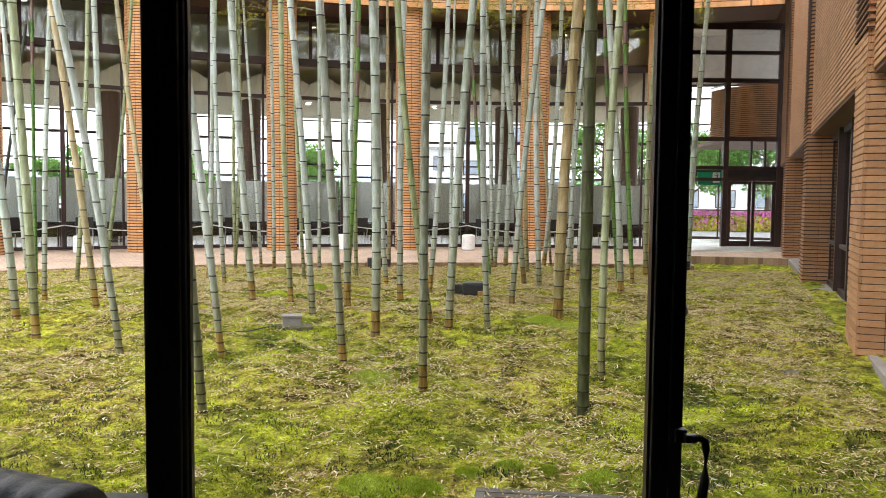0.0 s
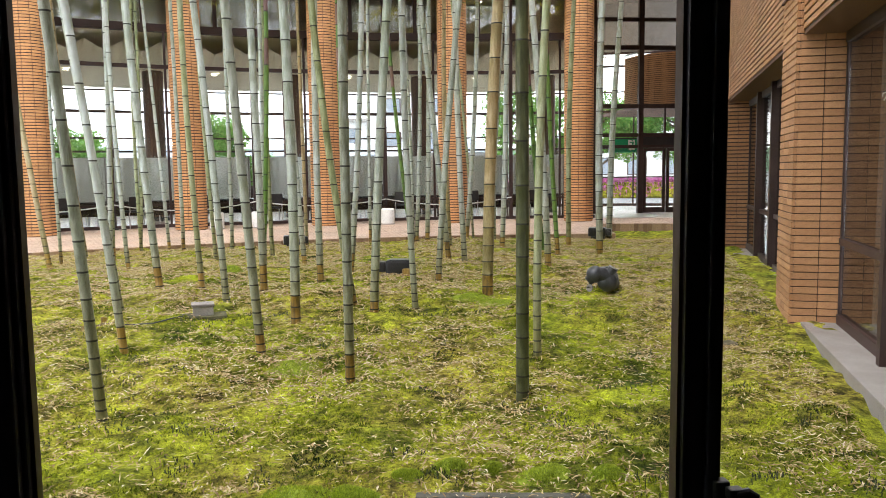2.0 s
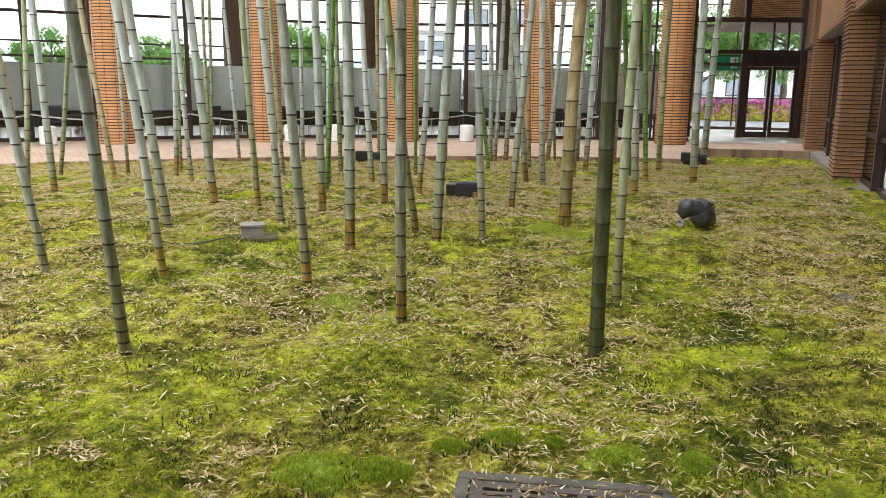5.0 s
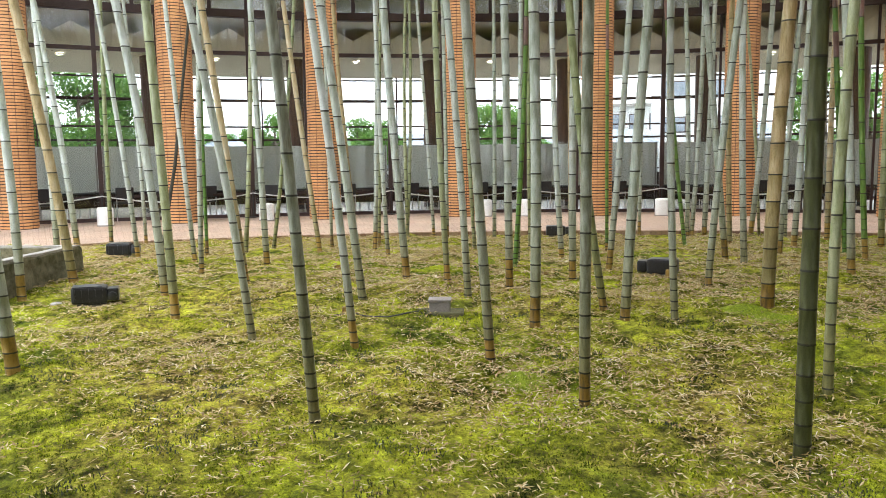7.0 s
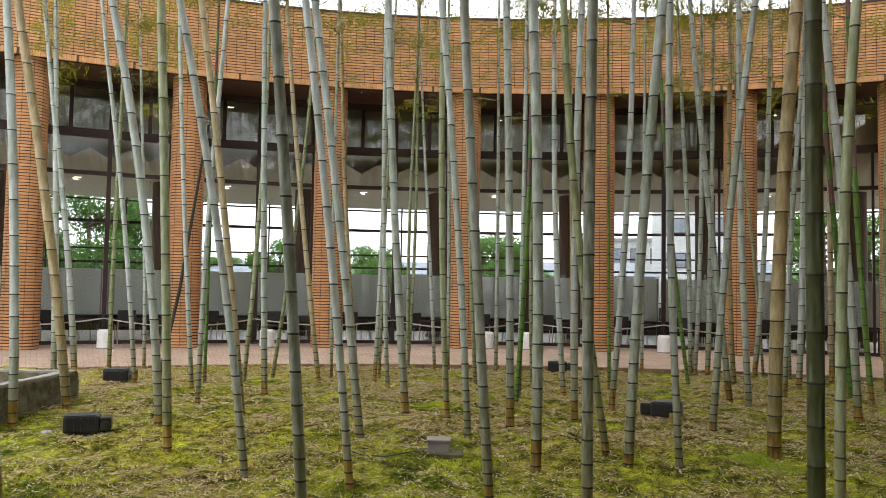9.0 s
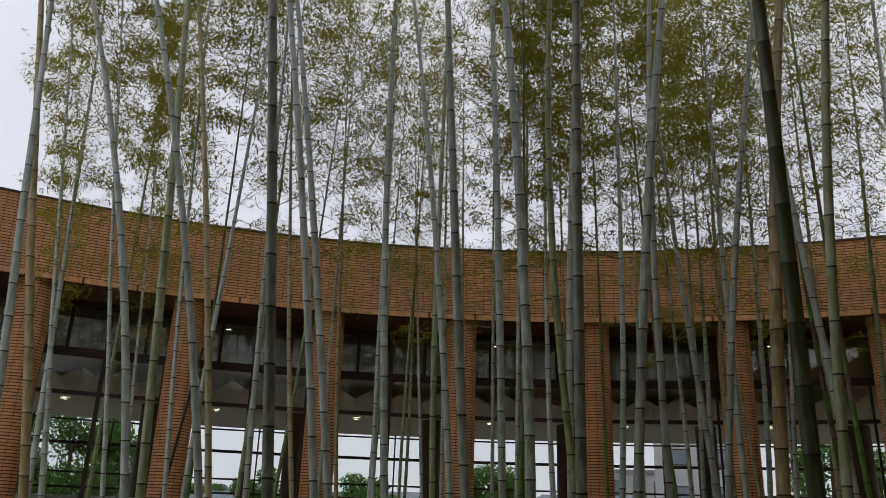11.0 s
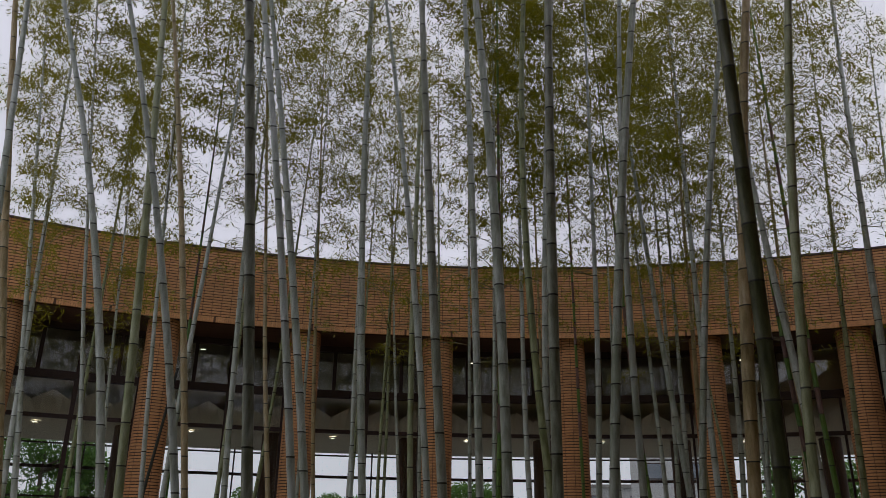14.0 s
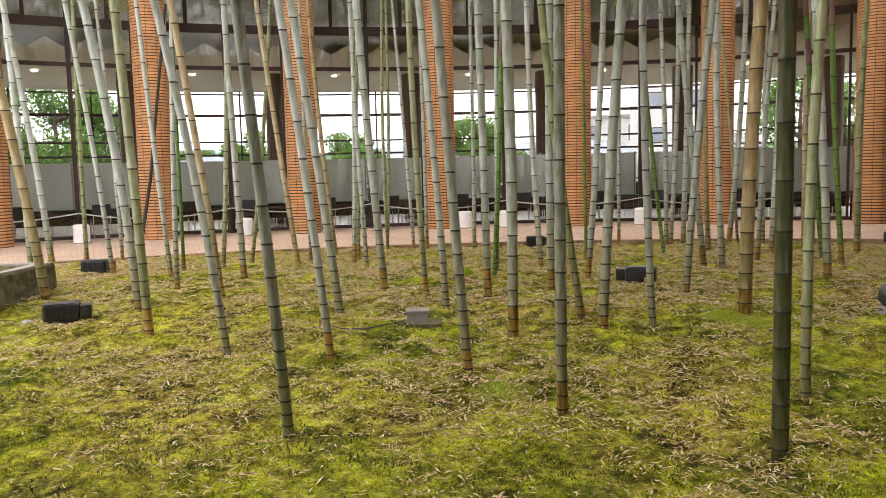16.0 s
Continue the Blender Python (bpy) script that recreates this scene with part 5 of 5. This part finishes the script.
bamboo(-4.86, 13.71, 0.029, -0.020, 0.0029, "wax", 4.5)
bamboo(-5.78, 13.35, 0.034, 0.147, -0.0080, "olive", 4.5)
bamboo(-4.19, 14.21, 0.029, 0.011, 0.0027, "olive", 4.5)
bamboo(0.94, 15.25, 0.035, -0.130, 0.0080, "green", 4.5)
bamboo(2.66, 15.33, 0.051, 0.044, -0.0041, "wax", 4.5)
bamboo(-4.97, 15.20, 0.043, -0.104, 0.0060, "tan", 4.5)
bamboo(4.10, 15.79, 0.054, -0.021, 0.0080, "olive", 4.5)
bamboo(-8.86, 13.30, 0.038, -0.000, 0.0018, "olive", 4.5)
bamboo(1.76, 16.26, 0.049, -0.052, 0.0080, "tan", 4.5)
bamboo(-9.74, 13.00, 0.055, -0.017, -0.0030, "wax", 4.5)
bamboo(-9.49, 13.21, 0.055, -0.072, -0.0080, "wax", 4.5)
bamboo(-8.59, 13.92, 0.033, -0.017, -0.0054, "wax", 4.5)
bamboo(-3.51, 16.36, 0.039, -0.001, -0.0021, "wax", 4.5)
bamboo(-4.30, 16.25, 0.034, 0.060, -0.0080, "olive", 4.5)
bamboo(-4.28, 16.25, 0.034, -0.034, 0.0080, "olive", 4.5)
bamboo(-3.79, 16.43, 0.034, -0.056, -0.0016, "wax", 4.5)
bamboo(-2.64, 16.79, 0.040, 0.008, -0.0019, "wax", 4.5)
bamboo(3.48, 16.80, 0.051, -0.012, 0.0027, "tan", 4.5)
bamboo(-1.16, 17.13, 0.040, -0.013, -0.0001, "tan", 4.5)
bamboo(0.17, 17.33, 0.035, 0.002, 0.0010, "wax", 4.5)
bamboo(2.23, 17.30, 0.052, 0.096, -0.0080, "wax", 4.5)
bamboo(1.08, 17.41, 0.046, 0.003, -0.0064, "wax", 4.5)
bamboo(1.16, 17.42, 0.046, 0.061, -0.0069, "wax", 4.5)
bamboo(1.40, 17.43, 0.052, 0.028, -0.0017, "wax", 4.5)
bamboo(2.42, 17.45, 0.029, -0.055, -0.0062, "olive", 4.5)
bamboo(2.88, 17.44, 0.035, -0.009, 0.0021, "wax", 4.5)
bamboo(5.38, 17.18, 0.066, 0.003, 0.0080, "wax", 4.5)

# a dead cane leaning in the grove
dc = thing("dead_cane", -7.0, 12.0, on_ground(-7.0, 12.0) - 0.02, "thin dead dark bamboo cane leaning among the stems", "bamboo cane")
part("cane", tube(bmesh.new(), [(0, 0, 0), (0.25, 0.1, 1.4), (0.6, 0.2, 4.0)], [0.028, 0.026, 0.02], 8), M["node"], dc)

# ---- leaf litter and moss tufts ----


def litter(count):
    V, F = [], []
    while len(F) < count:
        x, y = rng.uniform(-11, 8.0), 1.9 + 16.5 * rng.random() ** 1.0
        if math.hypot(x - CX, y - CY) > 18.6 or (x - WO.x) * WV.x + (y - WO.y) * WV.y > -0.05:
            continue
        drift = noise.noise(Vector((x * 0.8, y * 0.8, 5))) + 0.7 * noise.noise(Vector((x * 2.3, y * 2.3, 9))) + 0.6 * noise.noise(Vector((x * 5.2, y * 5.2, 3)))
        if drift < rng.uniform(-0.6, 0.8):
            continue
        # fewer leaves lie on the open moss by the window
        bare = min(1, max(0, (6.6 - y) / 2.2)) * min(1, max(0, (1.3 - x) / 1.6))
        if rng.random() < 0.9 * bare and noise.noise(Vector((x * 3.1, y * 3.1, 2))) < 0.32:
            continue
        z = on_ground(x, y) + rng.uniform(0.010, 0.028)
        a, ll, w = rng.uniform(0, 6.283), rng.uniform(0.03, 0.09), rng.uniform(0.0034, 0.0072)
        if y > 9:
            w *= 1.45
        elif y < 6.5:
            ll *= 0.82
        c, s, tilt = math.cos(a), math.sin(a), rng.normal(0, 0.22)
        n = len(V)
        cv = rng.uniform(-0.006, 0.011)
        V += [(x - c * ll / 2, y - s * ll / 2, z - tilt * ll / 2), (x - s * w, y + c * w, z + cv), (x + c * ll / 2, y + s * ll / 2, z + tilt * ll / 2), (x + s * w, y - c * w, z + cv)]
        F.append((n, n + 1, n + 2, n + 3))
    me = bpy.data.meshes.new("leaf_litter")
    me.from_pydata(V, [], F)
    me.materials.append(M["litter"])
    tagged(new("leaf_litter", me), "scattered dry straw-coloured bamboo leaves on the moss", "leaf litter", kind="stuff")


def tufts(count):
    V, F = [], []
    while len(F) < count:
        x, y = rng.uniform(-6.5, 5.5), 1.9 + 9.5 * rng.random() ** 1.5
        if (x - WO.x) * WV.x + (y - WO.y) * WV.y > -0.02:
            continue
        if noise.noise(Vector((x * 1.9, y * 1.9, 15))) < rng.uniform(-0.5, 0.45):
            continue
        z = on_ground(x, y)
        n_big = rng.random() < 0.12
        for k in range(5):
            a, hh = rng.uniform(0, 6.283), rng.uniform(0.005, 0.011) * (2.0 if n_big else 1.0)
            ox, oy = rng.normal(0, 0.014, size=2)
            w = 0.0055
            c, s = math.cos(a), math.sin(a)
            n = len(V)
            V += [(x + ox - s * w, y + oy + c * w, z - 0.004), (x + ox + s * w, y + oy - c * w, z - 0.004), (x + ox + c * hh, y + oy + s * hh, z + hh)]
            F.append((n, n + 1, n + 2))
    me = bpy.data.meshes.new("moss_tufts")
    me.from_pydata(V, [], F)
    me.materials.append(M["tuft"])
    tagged(new("moss_tufts", me), "short green moss and seedling tufts over the ground", "moss", kind="stuff")


def sprigs(clusters):
    V, F = [], []
    for _ in range(clusters):
        x0, y0 = rng.uniform(-4.5, 4.0), rng.uniform(3.0, 8.6)
        if (x0 - WO.x) * WV.x + (y0 - WO.y) * WV.y > -0.1 or noise.noise(Vector((x0 * 1.1, y0 * 1.1, 31))) < -0.05:
            continue
        for _ in range(int(rng.integers(4, 34))):
            x, y = x0 + rng.normal(0, 0.07), y0 + rng.normal(0, 0.05)
            z, h = on_ground(x, y), rng.uniform(0.014, 0.034) * (1.4 if y < 5 else 1.0)
            lx, ly = rng.normal(0, 0.25, size=2) * h
            for k in range(5):
                a, q = rng.uniform(0, 6.283), k / 5
                w, n = 0.004, len(V)
                c, s = math.cos(a), math.sin(a)
                bx, by, bz = x + lx * q, y + ly * q, z + h * q * 0.8
                V += [(bx - s * w, by + c * w, bz), (bx + s * w, by - c * w, bz), (bx + c * 0.009 + lx * 0.2, by + s * 0.009 + ly * 0.2, bz + h * 0.4)]
                F.append((n, n + 1, n + 2))
    me = bpy.data.meshes.new("moss_sprigs")
    me.from_pydata(V, [], F)
    me.materials.append(M["sprig"])
    tagged(new("moss_sprigs", me), "small dark upright moss sprigs in loose clumps", "moss", kind="stuff")


sprigs(420)
litter(185000)
tufts(420000)

# ---- outside the hall: trees, houses, hill, hedge ----


def street_tree(x, y, h, spread, count=8000):
    t = thing("street_tree", x, y, -0.06, "leafy green tree standing outside the hall", "tree", "street trees")
    bm = bmesh.new()
    tube(bm, [(0, 0, 0), (0.05, 0.02, h * 0.25), (-0.04, 0.05, h * 0.5), (0, 0, h * 0.85)], [0.2, 0.16, 0.11, 0.03], 10)
    tips = []
    for i in range(11):
        a, z = rng.uniform(0, 6.28), h * rng.uniform(0.25, 0.75)
        L = spread * rng.uniform(0.5, 1.0)
        tip = (math.cos(a) * L, math.sin(a) * L, z + L * rng.uniform(0.2, 0.6))
        tube(bm, [(0, 0, z), (tip[0] * 0.5, tip[1] * 0.5, z + (tip[2] - z) * 0.6), tip], [0.07, 0.045, 0.015], 6)
        tips.append(tip)
    tips.append((0, 0, h * 0.9))
    part("trunk", bm, M["bark"], t)
    V, F = [], []
    for i in range(count):
        tp = tips[i % len(tips)]
        o = rng.normal(0, 1, size=3)
        o /= np.linalg.norm(o)
        o = o * rng.random() ** 0.4 * np.array([spread * 0.42, spread * 0.42, h * 0.14])
        P = np.array(tp) + o
        d, e = rng.normal(0, 1, size=3), rng.normal(0, 1, size=3)
        d = d / np.linalg.norm(d) * rng.uniform(0.06, 0.13)
        e = e / np.linalg.norm(e) * rng.uniform(0.035, 0.07)
        n = len(V)
        V += [tuple(P - d), tuple(P + e), tuple(P + d), tuple(P - e)]
        F.append((n, n + 1, n + 2, n + 3))
    me = bpy.data.meshes.new("crown")
    me.from_pydata(V, [], F)
    me.materials.append(M["tree_leaf"])
    new("crown", me).parent = t


def bearing(deg, d):
    return 0.2 + d * math.sin(radians(deg)), 1.3 + d * math.cos(radians(deg))


for deg, d, h, sp in ((-38.6, 40, 6.2, 2.3), (-36.2, 41, 5.6, 2.2), (-41.5, 42, 6.0, 2.4), (-26.0, 46, 4.2, 1.5), (-20.2, 46, 4.0, 1.9), (-18.6, 50, 3.8, 1.6), (-10.6, 45, 4.7, 1.8), (-9.0, 46, 4.2, 1.7),
                      (11.6, 42, 6.6, 2.0), (14.2, 44, 5.6, 2.0), (17.3, 43, 5.6, 2.2), (20.2, 45, 6.2, 2.3), (22.8, 44, 6.0, 2.3), (-30.5, 60, 3.6, 1.6)):
    x, y = bearing(deg, d)
    street_tree(x, y, h, sp)


def house(deg, d, w, dp, h, roof, label, storeys=2, wins=5):
    x, y = bearing(deg, d)
    b = thing("apartment_building" if storeys > 2 else "house", x, y, -0.06, label, "building", rz=-deg)
    part("wall", boxed(-w / 2, 0, 0, w / 2, dp, h), M["render"], b)
    if roof:
        bm = bmesh.new()
        vs = [bm.verts.new(p) for p in ((-w / 2 - 0.5, -0.5, h), (w / 2 + 0.5, -0.5, h), (w / 2 + 0.5, dp + 0.5, h), (-w / 2 - 0.5, dp + 0.5, h), (-w / 2 + 1, dp / 2, h + roof), (w / 2 - 1, dp / 2, h + roof))]
        for f in ((0, 1, 5, 4), (1, 2, 5), (2, 3, 4, 5), (3, 0, 4), (3, 2, 1, 0)):
            bm.faces.new([vs[i] for i in f])
        part("roof", bm, M["rooftile"], b, "blue-grey tiled roof")
    else:
        part("roof", boxed(-w / 2 - 0.2, -0.2, h, w / 2 + 0.2, dp + 0.2, h + 0.3), M["concrete"], b)
    for s in range(storeys):
        for i in range(wins):
            xx = -w / 2 + (i + 0.5) * w / wins
            zz = h * (s + 0.35) / storeys
            wn_ = part("window", boxed(xx - w / wins * 0.28, -0.05, zz, xx + w / wins * 0.28, 0.02, zz + h / storeys * 0.45), M["brown"], b)
            part("pane", boxed(xx - w / wins * 0.25, -0.06, zz + 0.08, xx + w / wins * 0.25, -0.051, zz + h / storeys * 0.45 - 0.08), M["rooftile"], wn_)


house(3.6, 62, 6.5, 8, 10.5, 0, "white rendered apartment block with small windows", 4, 2)
house(-0.5, 75, 9, 8, 6.4, 0, "white flat-roofed building down the street", 2, 5)
house(-3.8, 58, 9, 8, 2.8, 1.1, "low pale house with a blue-grey tiled roof", 1, 4)
house(-32.0, 58, 9, 8, 2.6, 1.2, "low pale house with a blue-grey tiled roof", 1, 4)
house(-15.5, 62, 8, 8, 2.8, 1.1, "low pale house with a blue-grey tiled roof", 1, 4)
house(6.8, 60, 5, 8, 3.0, 1.2, "low pale house with a blue-grey tiled roof", 1, 3)
house(17.5, 66, 14, 8, 3.2, 0, "long pale building beyond the hedge", 1, 5)

V, F = [], []
for i in range(121):
    deg = -70 + i
    x, y = bearing(deg, 620)
    hh = 14 + 17 * (0.5 + 0.5 * noise.noise(Vector((deg * 0.09, 2.0, 0)))) + 3 * noise.noise(Vector((deg * 0.7, 5.0, 0)))
    x2, y2 = bearing(deg, 690)
    V += [(x, y, -1), (x2, y2, hh)]
    if i:
        F.append((2 * i - 2, 2 * i, 2 * i + 1, 2 * i - 1))
me = bpy.data.meshes.new("hill")
me.from_pydata(V, [], F)
me.materials.append(M["hill"])
tagged(new("hill", me), "low wooded hills on the skyline", "hill", kind="structure")

hx, hy = bearing(18.2, 43)
hg = thing("azalea_hedge", hx, hy, -0.06, "clipped azalea hedge covered in pink flowers", "hedge", rz=-18)
part("core", boxed(-5.5, -0.35, 0, 5.5, 0.35, 0.85, 0.12), M["moss"], hg)
V, F = [], []
for i in range(9000):
    P = np.array([rng.uniform(-5.6, 5.6), rng.normal(0, 0.3), 0.1 + 1.0 * rng.random() ** 0.6])
    d, e = rng.normal(0, 0.05, size=3), rng.normal(0, 0.035, size=3)
    n = len(V)
    V += [tuple(P - d), tuple(P + e), tuple(P + d), tuple(P - e)]
    F.append((n, n + 1, n + 2, n + 3))
me = bpy.data.meshes.new("flowers")
me.from_pydata(V, [], F)
me.materials.append(M["azalea"])
new("flowers", me).parent = hg

cv = bpy.data.curves.new("lettering", "FONT")
cv.body, cv.size, cv.extrude = "ワーク", 0.08, 0.0005
tmp = new("lettering_source", cv)
bpy.context.view_layer.update()
let_me = bpy.data.meshes.new_from_object(tmp.evaluated_get(bpy.context.evaluated_depsgraph_get()))
bpy.data.objects.remove(tmp)
let_me.materials.clear()
let_me.materials.append(M["white"])
x, y = wall_xy(-1.13, V_WIN - 0.012)
lt = tagged(new("window_lettering", let_me), "small white lettering on the side wall window glass", "lettering")
lt.matrix_world = Matrix(((-WS.x * 2, 0, -WV.x, x), (-WS.y * 2, 0, -WV.y, y), (0, 1, 0, 1.90), (0, 0, 0, 1)))

# ---- single bricks, last ----


def brick_mesh(w, d):
    bm = bmesh.new()
    box(bm, -w / 2, -d / 2, 0, w / 2, d / 2, BRICK_H - 0.009, 0.0)
    es = [e for e in bm.edges if abs(e.verts[0].co.z - e.verts[1].co.z) < 1e-6]
    bmesh.ops.bevel(bm, geom=es, offset=0.003, segments=1, affect="EDGES")
    return mesh_of("brick", bm, M["one_brick"])


long_b, short_b = brick_mesh(0.253, 0.03), brick_mesh(0.204, 0.03)
rows = int(3.35 / BRICK_H)
for r in range(rows):
    z = -0.35 + r * BRICK_H + 0.008
    for i in range(3):
        s = 0.13 + i * 0.26
        ob = new("brick", long_b)
        ob.parent = side
        x, y = wall_xy(s, 0.012 + 0.002 * ((r * 7 + i * 3) % 3) / 2)
        ob.matrix_world = pose(x, y, z, 0, 0, 90 - WALL_A)
    for i in range(2):
        ob = new("brick", short_b)
        ob.parent = side
        x, y = wall_xy(0.012 + 0.002 * ((r * 5 + i) % 3) / 2, 0.132 + i * 0.212)
        ob.matrix_world = pose(x, y, z, 0, 0, -WALL_A)

bm = bmesh.new()
box(bm, -0.056, -0.05, -0.3, 0.056, 0.05, 0.0)
bmesh.ops.bevel(bm, geom=list(bm.edges), offset=0.006, segments=1, affect="EDGES")
edge_me = mesh_of("edge_brick", bm, None)
edge_me.materials.clear()
em, en, el_, ep = nodes_of("edging_brick")
ei = en.new("ShaderNodeObjectInfo")
er = ramp(en, [(0.0, (0.20, 0.115, 0.07)), (0.5, (0.30, 0.185, 0.115)), (1.0, (0.40, 0.27, 0.18))])
el_.new(ei.outputs["Random"], er.inputs[0])
et = noise_tex(en, el_, 25, 4)
eg = ramp(en, [(0.3, (0.75, 0.74, 0.72)), (0.7, (1, 1, 1))])
el_.new(et.outputs["Fac"], eg.inputs[0])
el_.new(mixed(en, el_, er.outputs[0], eg.outputs[0], 1.0, "MULTIPLY"), ep.inputs["Base Color"])
ep.inputs["Roughness"].default_value = 0.85
edge_me.materials.append(em)
dang = math.degrees(0.118 / (R_EDGE + 0.05))
a = -62.0
while a < 10.4:
    c = polar(R_EDGE + 0.05, a)
    ob = new("edge_brick", edge_me)
    ob.parent = walk_ob
    ob.matrix_world = pose(c.x, c.y, 0.004, 0, 0, -a)
    a += dang
dang = math.degrees(0.118 / 22.2)
while a < 19.0:
    c = polar(22.15, a)
    ob = new("edge_brick", edge_me)
    ob.parent = walk_ob
    ob.matrix_world = pose(c.x, c.y, 0.004, 0, 0, -a)
    a += dang
